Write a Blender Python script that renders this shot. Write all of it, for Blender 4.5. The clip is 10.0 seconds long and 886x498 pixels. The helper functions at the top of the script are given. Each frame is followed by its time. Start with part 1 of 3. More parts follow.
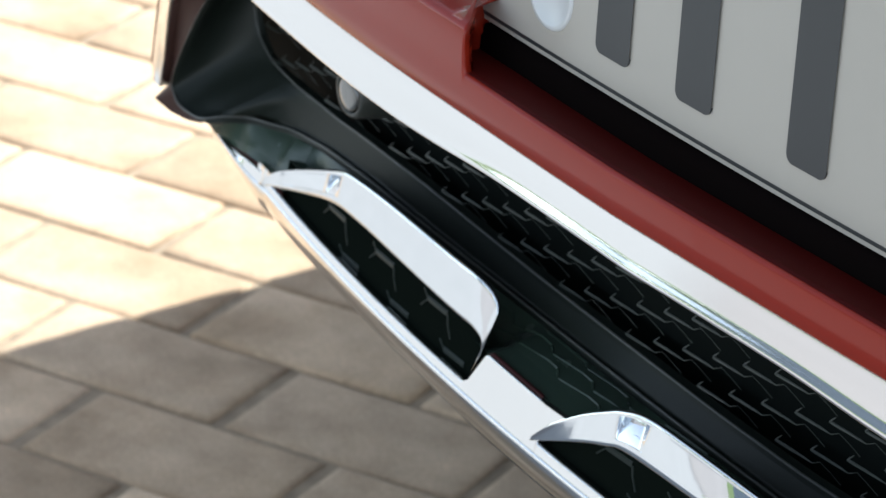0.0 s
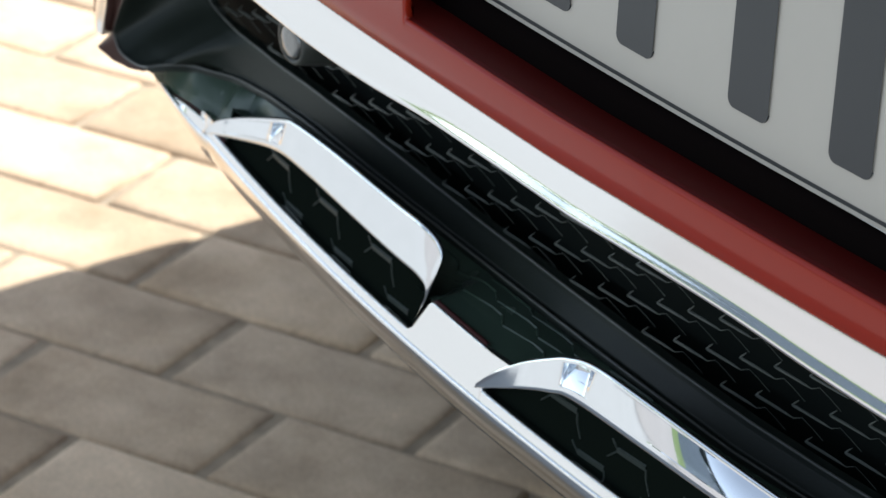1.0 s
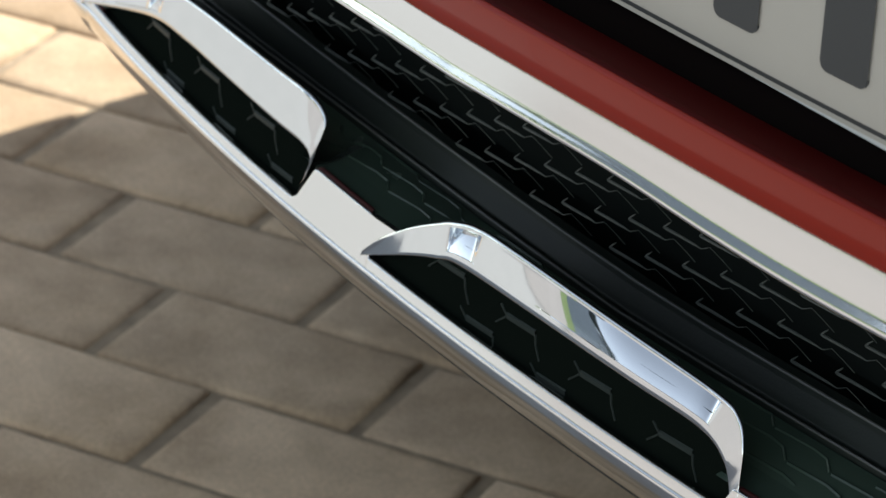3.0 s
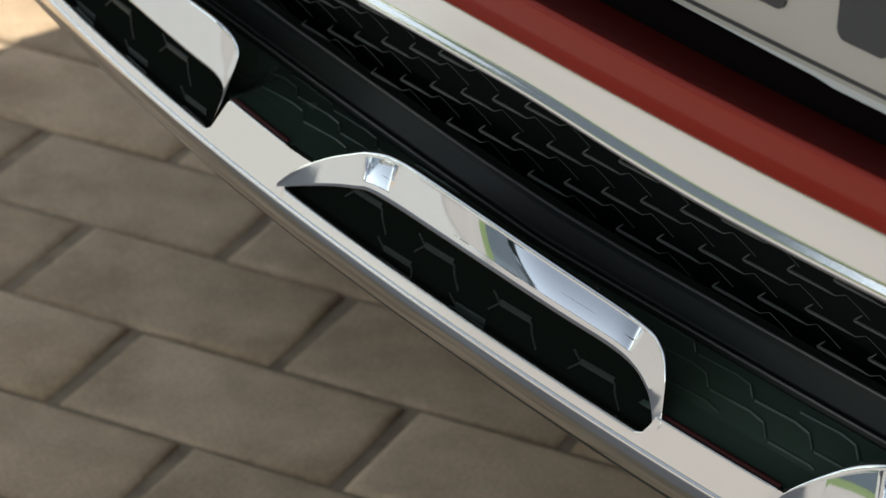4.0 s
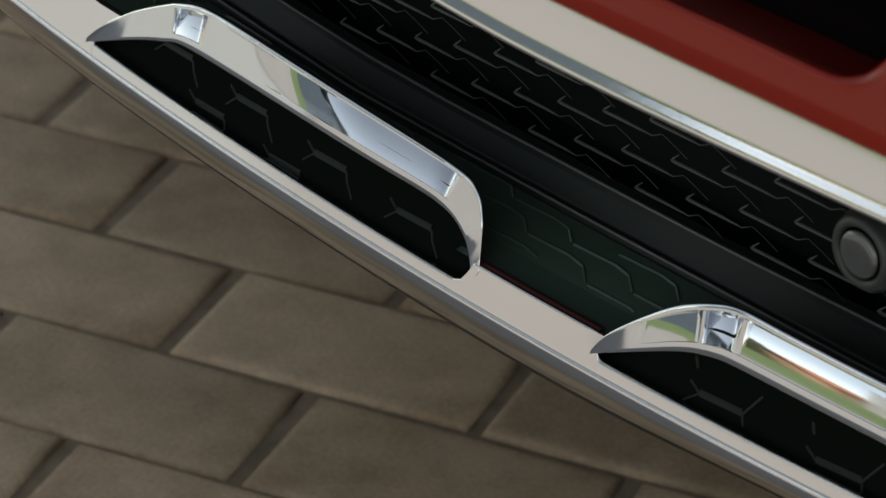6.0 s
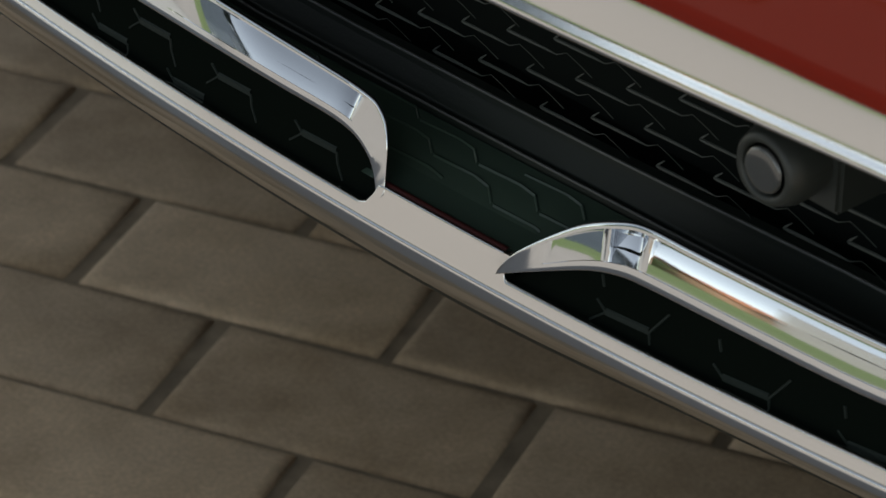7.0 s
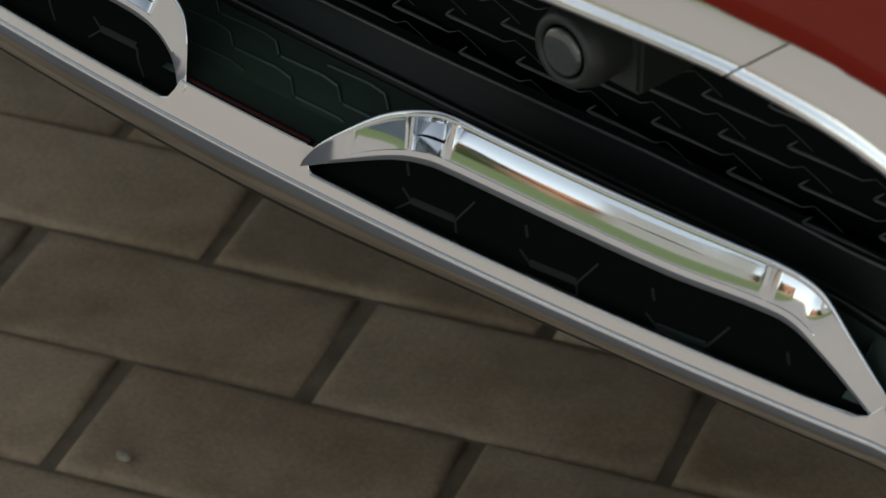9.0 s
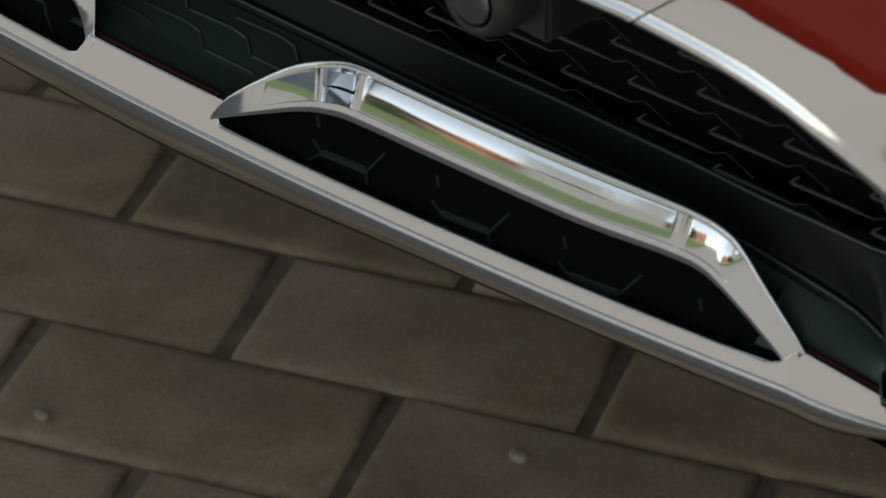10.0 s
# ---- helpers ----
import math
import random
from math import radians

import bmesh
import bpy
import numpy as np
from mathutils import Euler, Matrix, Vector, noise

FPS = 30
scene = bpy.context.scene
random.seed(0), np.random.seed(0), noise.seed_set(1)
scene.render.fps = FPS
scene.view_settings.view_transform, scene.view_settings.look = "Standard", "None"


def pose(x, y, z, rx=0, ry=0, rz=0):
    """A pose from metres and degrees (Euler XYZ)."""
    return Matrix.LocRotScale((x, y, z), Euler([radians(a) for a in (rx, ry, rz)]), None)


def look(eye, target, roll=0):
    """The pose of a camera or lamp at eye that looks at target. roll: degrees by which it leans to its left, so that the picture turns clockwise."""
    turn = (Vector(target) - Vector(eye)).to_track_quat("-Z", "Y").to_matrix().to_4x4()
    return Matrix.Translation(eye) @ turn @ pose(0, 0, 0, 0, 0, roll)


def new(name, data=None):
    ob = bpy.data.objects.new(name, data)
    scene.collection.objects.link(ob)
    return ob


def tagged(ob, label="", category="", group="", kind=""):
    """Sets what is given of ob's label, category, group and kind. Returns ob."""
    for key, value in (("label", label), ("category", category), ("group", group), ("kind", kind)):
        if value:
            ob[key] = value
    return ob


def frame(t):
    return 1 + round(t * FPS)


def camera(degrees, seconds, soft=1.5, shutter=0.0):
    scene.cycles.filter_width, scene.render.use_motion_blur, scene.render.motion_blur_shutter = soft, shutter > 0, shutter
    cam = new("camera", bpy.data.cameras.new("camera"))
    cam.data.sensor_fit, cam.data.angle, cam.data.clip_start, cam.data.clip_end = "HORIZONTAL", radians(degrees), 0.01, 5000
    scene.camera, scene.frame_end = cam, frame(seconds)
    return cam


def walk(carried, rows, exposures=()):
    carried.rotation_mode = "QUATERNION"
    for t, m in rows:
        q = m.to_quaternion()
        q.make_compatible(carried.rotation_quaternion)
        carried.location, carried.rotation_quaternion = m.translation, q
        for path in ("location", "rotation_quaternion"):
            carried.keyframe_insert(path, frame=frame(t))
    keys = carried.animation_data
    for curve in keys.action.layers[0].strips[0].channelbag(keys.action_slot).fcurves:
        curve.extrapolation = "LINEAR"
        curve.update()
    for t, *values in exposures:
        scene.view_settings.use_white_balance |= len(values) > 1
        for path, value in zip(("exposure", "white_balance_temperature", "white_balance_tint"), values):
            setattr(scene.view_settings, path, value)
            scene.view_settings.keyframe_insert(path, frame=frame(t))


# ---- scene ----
cam = camera(14.04, 10.0)
cam.data.dof.use_dof, cam.data.dof.focus_distance, cam.data.dof.aperture_fstop = True, 1.34, 28.0
ROWS = [
    (0.0, 1.0078, -0.7715, 1.1073, 57.262, -25.715, 0.849),
    (0.5, 1.0066, -0.7675, 1.1049, 56.832, -26.079, 0.814),
    (1.0, 1.0056, -0.7629, 1.1018, 56.488, -26.470, 0.812),
    (1.5, 1.0038, -0.7591, 1.0984, 56.192, -26.868, 0.805),
    (2.0, 1.0019, -0.7551, 1.0951, 55.808, -27.344, 0.749),
    (2.5, 0.9981, -0.7501, 1.0906, 55.290, -27.870, 0.690),
    (4.0, 0.9818, -0.7326, 1.0748, 53.369, -29.450, 0.327),
    (4.5, 0.9797, -0.7263, 1.0703, 52.573, -29.950, 0.207),
    (5.0, 0.9783, -0.7209, 1.0660, 51.919, -30.490, 0.156),
    (5.5, 0.9776, -0.7169, 1.0613, 51.262, -30.975, 0.178),
    (7.0, 0.9797, -0.7091, 1.0488, 49.000, -32.482, 0.518),
    (7.5, 0.9807, -0.7041, 1.0459, 48.350, -32.893, 0.514),
    (8.0, 0.9816, -0.6993, 1.0422, 47.662, -33.273, 0.494),
    (8.5, 0.9835, -0.6948, 1.0395, 46.977, -33.661, 0.490),
    (9.0, 0.9843, -0.6910, 1.0367, 46.176, -33.950, 0.386),
    (9.5, 0.9855, -0.6877, 1.0340, 45.448, -34.263, 0.395),
    (10.0, 0.9870, -0.6849, 1.0318, 44.821, -34.593, 0.394),
]
# place, then yaw to the left, pitch and roll in degrees
walk(cam, [(t, pose(x, y, z, 0, 0, yaw) @ pose(0, 0, 0, 90 + pitch) @ pose(0, 0, 0, 0, 0, roll)) for t, x, y, z, yaw, pitch, roll in ROWS], [(0.0, 1.25, 6700, 8.9), (2.5, 1.02, 7150, 9.3), (5.0, 0.61, 7900, 9.1), (7.5, 0.25, 7850, 9.0), (10.0, 0.11, 7700, 8.6)])

# ---- world, sun, exposure ----
SUN_EL, SUN_AZ = 46.5, 1.0  # degrees; azimuth of the sun from +y towards -x
world = bpy.data.worlds.new("sky")
scene.world = world
world.use_nodes = True
wn = world.node_tree.nodes
sky = wn.new("ShaderNodeTexSky")
sky.sky_type, sky.sun_disc = "NISHITA", False
sky.sun_elevation, sky.sun_rotation = radians(SUN_EL), radians(-SUN_AZ)
sky.air_density, sky.dust_density, sky.altitude = 0.9, 0.1, 3500.0
wn["Background"].inputs["Strength"].default_value = 0.185
haze = wn.new("ShaderNodeHueSaturation")
haze.inputs["Hue"].default_value = 0.49
haze.inputs["Saturation"].default_value = 0.62
world.node_tree.links.new(sky.outputs[0], haze.inputs["Color"])
world.node_tree.links.new(haze.outputs[0], wn["Background"].inputs["Color"])
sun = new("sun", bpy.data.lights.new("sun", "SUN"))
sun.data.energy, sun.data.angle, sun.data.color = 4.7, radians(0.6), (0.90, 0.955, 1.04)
sun_from = Vector((-math.sin(radians(SUN_AZ)) * math.cos(radians(SUN_EL)), math.cos(radians(SUN_AZ)) * math.cos(radians(SUN_EL)), math.sin(radians(SUN_EL))))
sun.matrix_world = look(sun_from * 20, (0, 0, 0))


# ---- materials ----
def material(name, color, rough=0.5, metal=0.0, coat=0.0, noise_scale=0.0, noise_amount=0.0, bump=0.0, bump_scale=200.0, spec=0.5, fine=0.0, fine_scale=900.0, per_object=0.0, rough_var=0.0, tone=None, tone_scale=5.0):
    m = bpy.data.materials.new(name)
    m.use_nodes = True
    n, l = m.node_tree.nodes, m.node_tree.links
    b = n["Principled BSDF"]
    b.inputs["Base Color"].default_value = (*color, 1)
    b.inputs["Roughness"].default_value = rough
    b.inputs["Metallic"].default_value = metal
    b.inputs["Specular IOR Level"].default_value = spec
    b.inputs["Coat Weight"].default_value = coat
    b.inputs["Coat Roughness"].default_value = 0.02
    co = n.new("ShaderNodeTexCoord")
    if noise_amount or fine or per_object:
        val = n.new("ShaderNodeMath")
        val.operation, val.inputs[0].default_value, val.inputs[1].default_value = "ADD", 1.0, 0.0
        out = val.outputs[0]
        for scale, amount in ((noise_scale, noise_amount), (fine_scale, fine)):
            if amount:
                t = n.new("ShaderNodeTexNoise")
                t.inputs["Scale"].default_value, t.inputs["Detail"].default_value = scale, 6.0
                l.new(co.outputs["Object"], t.inputs["Vector"])
                r = n.new("ShaderNodeMapRange")
                r.inputs["From Min"].default_value, r.inputs["From Max"].default_value = 0.25, 0.75
                r.inputs["To Min"].default_value, r.inputs["To Max"].default_value = 1 - amount, 1 + amount
                l.new(t.outputs["Fac"], r.inputs["Value"])
                mu = n.new("ShaderNodeMath")
                mu.operation = "MULTIPLY"
                l.new(out, mu.inputs[0]), l.new(r.outputs[0], mu.inputs[1])
                out = mu.outputs[0]
        if per_object:
            oi = n.new("ShaderNodeObjectInfo")
            r = n.new("ShaderNodeMapRange")
            r.inputs["To Min"].default_value, r.inputs["To Max"].default_value = 1 - per_object, 1 + per_object
            l.new(oi.outputs["Random"], r.inputs["Value"])
            mu = n.new("ShaderNodeMath")
            mu.operation = "MULTIPLY"
            l.new(out, mu.inputs[0]), l.new(r.outputs[0], mu.inputs[1])
            out = mu.outputs[0]
        mix = n.new("ShaderNodeVectorMath")
        mix.operation = "SCALE"
        mix.inputs[0].default_value = color
        if tone:
            t = n.new("ShaderNodeTexNoise")
            t.inputs["Scale"].default_value, t.inputs["Detail"].default_value, t.inputs["Roughness"].default_value = tone_scale, 8.0, 0.65
            l.new(co.outputs["Object"], t.inputs["Vector"])
            if per_object:
                sh = n.new("ShaderNodeVectorMath")
                sh.operation = "MULTIPLY_ADD"
                sh.inputs[1].default_value = (1, 1, 1)
                l.new(co.outputs["Object"], sh.inputs[0])
                k = n.new("ShaderNodeVectorMath")
                k.operation = "SCALE"
                k.inputs[0].default_value = (37, 19, 11)
                l.new(oi.outputs["Random"], k.inputs["Scale"])
                l.new(k.outputs[0], sh.inputs[2])
                l.new(sh.outputs[0], t.inputs["Vector"])
            r = n.new("ShaderNodeMapRange")
            r.inputs["From Min"].default_value, r.inputs["From Max"].default_value = 0.38, 0.66
            l.new(t.outputs["Fac"], r.inputs["Value"])
            two = n.new("ShaderNodeMix")
            two.data_type = "VECTOR"
            two.inputs[4].default_value, two.inputs[5].default_value = color, tone
            l.new(r.outputs[0], two.inputs[0])
            l.new(two.outputs[1], mix.inputs[0])
        l.new(out, mix.inputs["Scale"])
        l.new(mix.outputs[0], b.inputs["Base Color"])
    if rough_var:
        t = n.new("ShaderNodeTexNoise")
        t.inputs["Scale"].default_value, t.inputs["Detail"].default_value = 40.0, 5.0
        l.new(co.outputs["Object"], t.inputs["Vector"])
        r = n.new("ShaderNodeMapRange")
        r.inputs["To Min"].default_value, r.inputs["To Max"].default_value = max(rough - rough_var, 0), rough + rough_var
        l.new(t.outputs["Fac"], r.inputs["Value"])
        l.new(r.outputs[0], b.inputs["Roughness"])
    if bump:
        t = n.new("ShaderNodeTexNoise")
        t.inputs["Scale"].default_value, t.inputs["Detail"].default_value = bump_scale, 8.0
        l.new(co.outputs["Object"], t.inputs["Vector"])
        bp = n.new("ShaderNodeBump")
        bp.inputs["Strength"].default_value, bp.inputs["Distance"].default_value = bump, 0.002
        l.new(t.outputs["Fac"], bp.inputs["Height"])
        l.new(bp.outputs[0], b.inputs["Normal"])
    return m


CHROME = material("chrome", (0.69, 0.71, 0.73), 0.065, 1.0, rough_var=0.015)
SATIN_CHROME = material("satin_chrome", (0.74, 0.74, 0.74), 0.10, 1.0, rough_var=0.03, bump=0.02, bump_scale=1800)
RED = material("red_paint", (0.255, 0.017, 0.007), 0.26, 0.0, 0.18, spec=0.22)
GLOSS = material("gloss_black", (0.038, 0.060, 0.044), 0.26, 0.0, 0.0, spec=0.30, rough_var=0.04)
PIANO = material("black_insert_plastic", (0.0050, 0.0072, 0.0056), 0.35, 0.0, 0.0, spec=0.0)
SATIN = material("satin_black_plastic", (0.014, 0.0180, 0.0145), 0.40, 0.0, spec=0.19, bump=0.05, bump_scale=900)
SHADED_LIP = material("shaded_red_lip", (0.040, 0.014, 0.010), 0.5, spec=0.12)
MATT = material("matt_black_plastic", (0.010, 0.010, 0.010), 0.6)
SENSOR = material("grey_sensor_plastic", (0.024, 0.028, 0.024), 0.45)
LENS = material("pale_sensor_face", (0.045, 0.047, 0.043), 0.20, 0.0, 1.0, spec=0.8)
PLATE = material("white_plate_enamel", (0.41, 0.375, 0.32), 0.35, 0.0, 0.1, noise_scale=30, noise_amount=0.02)
INK = material("black_plate_ink", (0.025, 0.028, 0.03), 0.35)
PALE = material("silver_seal", (0.6, 0.6, 0.58), 0.35)
PAVER = material("concrete_paver", (0.630, 0.452, 0.290), 0.85, noise_scale=22, noise_amount=0.16, fine=0.16, fine_scale=350, per_object=0.13, tone=(0.375, 0.250, 0.140), tone_scale=6.0, bump=0.14, bump_scale=520)
PALE_SLAB = material("weathered_pale_slab", (0.345, 0.338, 0.315), 0.9, noise_scale=0.5, noise_amount=0.1, fine=0.1, fine_scale=60)
SAND = material("jointing_sand", (0.34, 0.255, 0.165), 0.95, noise_scale=60, noise_amount=0.3, bump=0.4, bump_scale=700)
CONCRETE = material("pale_concrete", (0.295, 0.271, 0.247), 0.9, noise_scale=0.4, noise_amount=0.15, fine=0.12, fine_scale=60)
GRASS = material("short_grass", (0.105, 0.150, 0.045), 0.9, noise_scale=0.6, noise_amount=0.3, fine=0.3, fine_scale=30)
PEBBLE = material("pale_stone", (0.38, 0.32, 0.23), 0.8, noise_scale=300, noise_amount=0.2)
PLASTER = material("sandy_plaster", (0.43, 0.27, 0.17), 0.9, noise_scale=1.5, noise_amount=0.1)
GREYWALL = material("grey_render", (0.30, 0.29, 0.27), 0.9, noise_scale=1.5, noise_amount=0.12)
SLATE = material("blue_grey_slate", (0.085, 0.105, 0.135), 0.7, noise_scale=4, noise_amount=0.2)
ROOFTILE = material("orange_roof_tiles", (0.38, 0.15, 0.07), 0.85, noise_scale=3, noise_amount=0.25)
LEAF = material("leaves", (0.085, 0.12, 0.04), 0.6, noise_scale=2, noise_amount=0.4)
BARK = material("bark", (0.12, 0.09, 0.06), 0.9, noise_scale=9, noise_amount=0.3)
# these two colours stand in for the shade inside the plate pocket
POCKET_DARK = material("pocket_shade_black", (0.0050, 0.0035, 0.0032), 0.6, spec=0.0)
POCKET_SHADE = material("pocket_shade_red", (0.055, 0.004, 0.003), 0.5, spec=0.05)
RIB = material("semi_gloss_rib_plastic", (0.028, 0.034, 0.029), 0.40, spec=0.5)
GLINT_BEAD = material("pale_edge_glint", (0.085, 0.089, 0.080), 0.33, spec=0.6)
HEM = material("dark_red_hem", (0.050, 0.010, 0.009), 0.5, spec=0.15)
RIDGE = material("soft_black_ridge", (0.020, 0.027, 0.023), 0.40, spec=0.12)
VOID = material("dull_black_plastic", (0.0085, 0.0105, 0.0092), 0.6, spec=0.02)
TYRE = material("tyre_rubber", (0.02, 0.02, 0.02), 0.7)
GLASS = material("dark_car_glass", (0.01, 0.012, 0.012), 0.03)


# ---- helpers of this scene ----
def part(name, bm, mat, parent, label="", smooth=False, kind=""):
    me = bpy.data.meshes.new(name)
    bm.normal_update()
    bm.to_mesh(me)
    bm.free()
    me.materials.append(mat)
    if smooth:
        me.polygons.foreach_set("use_smooth", [True] * len(me.polygons))
    ob = new(name, me)
    ob.parent = parent
    if label or kind:
        tagged(ob, label, kind=kind)
    return ob


def thing(name, place, label, category, kind=""):
    ob = new(name)
    ob.location = place
    return tagged(ob, label, category, kind=kind)


def bow(x):
    return 0.24 * abs(x) ** 2.1 if abs(x) < 0.42 else 0.0388 + 0.08 * (abs(x) - 0.42)


def lerp(knots, x):
    if x <= knots[0][0]:
        return knots[0][1]
    for (a, va), (b, vb) in zip(knots, knots[1:]):
        if x <= b:
            return va + (vb - va) * (x - a) / (b - a)
    return knots[-1][1]


def smooth_line(points, steps=8):
    """A Catmull-Rom line through points."""
    pts = [Vector(p) for p in points]
    pts = [2 * pts[0] - pts[1], *pts, 2 * pts[-1] - pts[-2]]
    out = []
    for a, b, c, d in zip(pts, pts[1:], pts[2:], pts[3:]):
        for k in range(steps):
            t = k / steps
            out.append(0.5 * (2 * b + (c - a) * t + (2 * a - 5 * b + 4 * c - d) * t * t + (3 * b - a - 3 * c + d) * t ** 3))
    out.append(pts[-2])
    return out


def resample(line, n):
    s = [0.0]
    for a, b in zip(line, line[1:]):
        s.append(s[-1] + (b - a).length)
    out, k = [], 0
    for i in range(n):
        d = s[-1] * i / (n - 1)
        while k < len(s) - 2 and s[k + 1] < d:
            k += 1
        f = (d - s[k]) / max(s[k + 1] - s[k], 1e-9)
        out.append(line[k].lerp(line[k + 1], min(max(f, 0), 1)))
    return out


def grid(rows, closed=False, sharp=()):
    """A bmesh skin over rows of points, row by row; the rows named in sharp are creases."""
    bm = bmesh.new()
    vs = [[bm.verts.new(p) for p in row] for row in rows]
    pairs = list(zip(vs, vs[1:])) + ([(vs[-1], vs[0])] if closed else [])
    for r, q in pairs:
        for a, b, c, d in zip(r, r[1:], q[1:], q):
            bm.faces.new((a, b, c, d))
    for k in sharp:
        for a, b in zip(vs[k], vs[k][1:]):
            bm.edges.get((a, b)).smooth = False
    bmesh.ops.recalc_face_normals(bm, faces=bm.faces)
    return bm


def box(bm, lo, hi):
    x0, y0, z0 = lo
    x1, y1, z1 = hi
    v = [bm.verts.new(p) for p in ((x0, y0, z0), (x1, y0, z0), (x1, y1, z0), (x0, y1, z0), (x0, y0, z1), (x1, y0, z1), (x1, y1, z1), (x0, y1, z1))]
    for f in ((0, 3, 2, 1), (4, 5, 6, 7), (0, 1, 5, 4), (1, 2, 6, 5), (2, 3, 7, 6), (3, 0, 4, 7)):
        bm.faces.new([v[i] for i in f])


def ease(v):
    v = min(max(v, 0.0), 1.0)
    return v * v * v * (v * (6 * v - 15) + 10)


def spread(a, b, n):
    return [a + (b - a) * i / (n - 1) for i in range(n)]


def along(a, b, n, off, z, step=None):
    """Points across the car from x = a to b, off metres behind the bow; off and z may be functions of x."""
    return [Vector((x, bow(x) + (off(x) if callable(off) else off), z(x) if callable(z) else z)) for x in spread(a, b, n)]


# ---- ground ----
bm = bmesh.new()
box(bm, (-1500, -1500, -0.40), (1500, 1500, -0.012))
ground = part("ground", bm, CONCRETE, None, "pale grey concrete ground reaching the horizon", kind="structure")
ground["category"] = "ground"

# ---- the car ----
car = thing("car", (0, 0, 0), "red car with chrome guard and black mesh grille, parked on pavers", "car")

# lower guard: lip and strip
GX = 0.484
TOPS = [(-0.484, 0.3530), (-0.466, 0.3542), (-0.448, 0.3556), (-0.4200, 0.3560), (-0.4180, 0.3535), (-0.1890, 0.3537), (-0.1845, 0.3565), (-0.1730, 0.3730), (-0.1700, 0.3742), (-0.1238, 0.3736), (-0.1226, 0.3542), (0.1110, 0.3543), (0.1150, 0.3558), (0.1185, 0.3605), (0.1205, 0.3645), (0.1230, 0.3650), (0.1852, 0.3650), (0.1864, 0.3545), (0.4120, 0.3552), (0.4165, 0.3572), (0.4225, 0.3640), (0.484, 0.3592)]


def taper(x):
    return max((abs(x) - 0.428) / (GX - 0.428), 0.0) ** 1.6


def rise(z):
    return lambda x: z + (0.3595 - z) * taper(x)


def top_z(x):
    return lerp(TOPS, x)


N = 1200
# a rolled lip: from its underside round to the crease below the strip
CREASE = ((0.00050, 0.3474), (0.00058, 0.3479), (0.00072, 0.3484), (0.0009, 0.3489), (0.0019, 0.3494), (0.0009, 0.3500))
ROLL = (30, 25, 20, 15, 10, 5, 0)


def roll(x):
    return 0.0224 - 0.0085 * ease((x - 0.14) / 0.2) + 0.0042 * ease((x + 0.26) / 0.10) * ease((0.28 - x) / 0.16)


def roll_row(a, n, sink=0.0):
    return along(-GX, GX, n, lambda x: 0.0005 + sink + roll(x) * (1 - math.cos(radians(a))), lambda x: rise(0.3468 - roll(x) * math.sin(radians(a)))(x))


rows = [roll_row(a, N) for a in ROLL]
rows += [along(-GX, GX, N, o, rise(z)) for o, z in CREASE]
LEAN = 0.16
for back_by, drop in ((0.0010, 0.0012), (0.0011, 0.0004), (0.0014, 0.0), (0.0034, 0.0003)):
    rows.append(along(-GX, GX, N, lambda x: back_by + LEAN * (top_z(x) - 0.350), lambda x: top_z(x) - drop))
rows.append(along(-GX, GX, N, 0.012, 0.3495))
guard = part("lower_guard", grid(rows, sharp=(11, 12, 13)), SATIN_CHROME, car, "polished chrome lower guard strip", True)

# lowest arc of the roll, coloured black in place of a dark reflection
part("roll_dark_edge", grid([along(-GX, GX, 240, 0.060, rise(0.3160))] + [roll_row(a, 240, 0.0002) for a in (84, 75, 65, 55, 47, 40, 34, 29)]), SATIN, car, "satin black underside of the rolled strip, its dark reflection put into the colour", True)

# fins: an arch of chrome over each opening, (x, z) along its inner and its outer outline
FINS = [
    ([(-0.4346, 0.3470), (-0.3823, 0.3650), (-0.3374, 0.3788), (-0.3032, 0.3824), (-0.2651, 0.3830), (-0.2073, 0.3824), (-0.1850, 0.3822), (-0.1779, 0.3780), (-0.1829, 0.3672), (-0.1906, 0.3551)],
     [(-0.4529, 0.3360), (-0.4403, 0.3463), (-0.4222, 0.3570), (-0.3889, 0.3723), (-0.3436, 0.3907), (-0.3227, 0.3960), (-0.2772, 0.4002), (-0.2186, 0.4018), (-0.1863, 0.4024), (-0.1755, 0.3990), (-0.1743, 0.3930), (-0.1800, 0.3819), (-0.1905, 0.3635)]),
    ([(-0.1340, 0.3515), (-0.0956, 0.3685), (-0.0744, 0.3767), (-0.0580, 0.3812), (-0.0156, 0.3825), (0.0554, 0.3822), (0.0980, 0.3815), (0.1121, 0.3746), (0.1164, 0.3632), (0.1150, 0.3530)],
     [(-0.1451, 0.3447), (-0.1282, 0.3589), (-0.1044, 0.3747), (-0.0828, 0.3866), (-0.0703, 0.3925), (-0.0522, 0.3976), (-0.0234, 0.3985), (0.0478, 0.3967), (0.1000, 0.3943), (0.1125, 0.3900), (0.1155, 0.3784), (0.1130, 0.3545)]),
    ([(0.1781, 0.3540), (0.1932, 0.3616), (0.2197, 0.3743), (0.2350, 0.3791), (0.2500, 0.3803), (0.2931, 0.3795), (0.3384, 0.3784), (0.3707, 0.3797), (0.3854, 0.3782), (0.3983, 0.3704), (0.4091, 0.3618), (0.4176, 0.3550)],
     [(0.1706, 0.3472), (0.18, 0.359), (0.1982, 0.3749), (0.214, 0.3867), (0.2294, 0.3945), (0.2419, 0.3978), (0.2638, 0.3972), (0.3105, 0.3958), (0.3545, 0.3951), (0.3757, 0.3943), (0.3883, 0.3915), (0.3955, 0.3857), (0.4045, 0.3739), (0.418, 0.356)]),
]
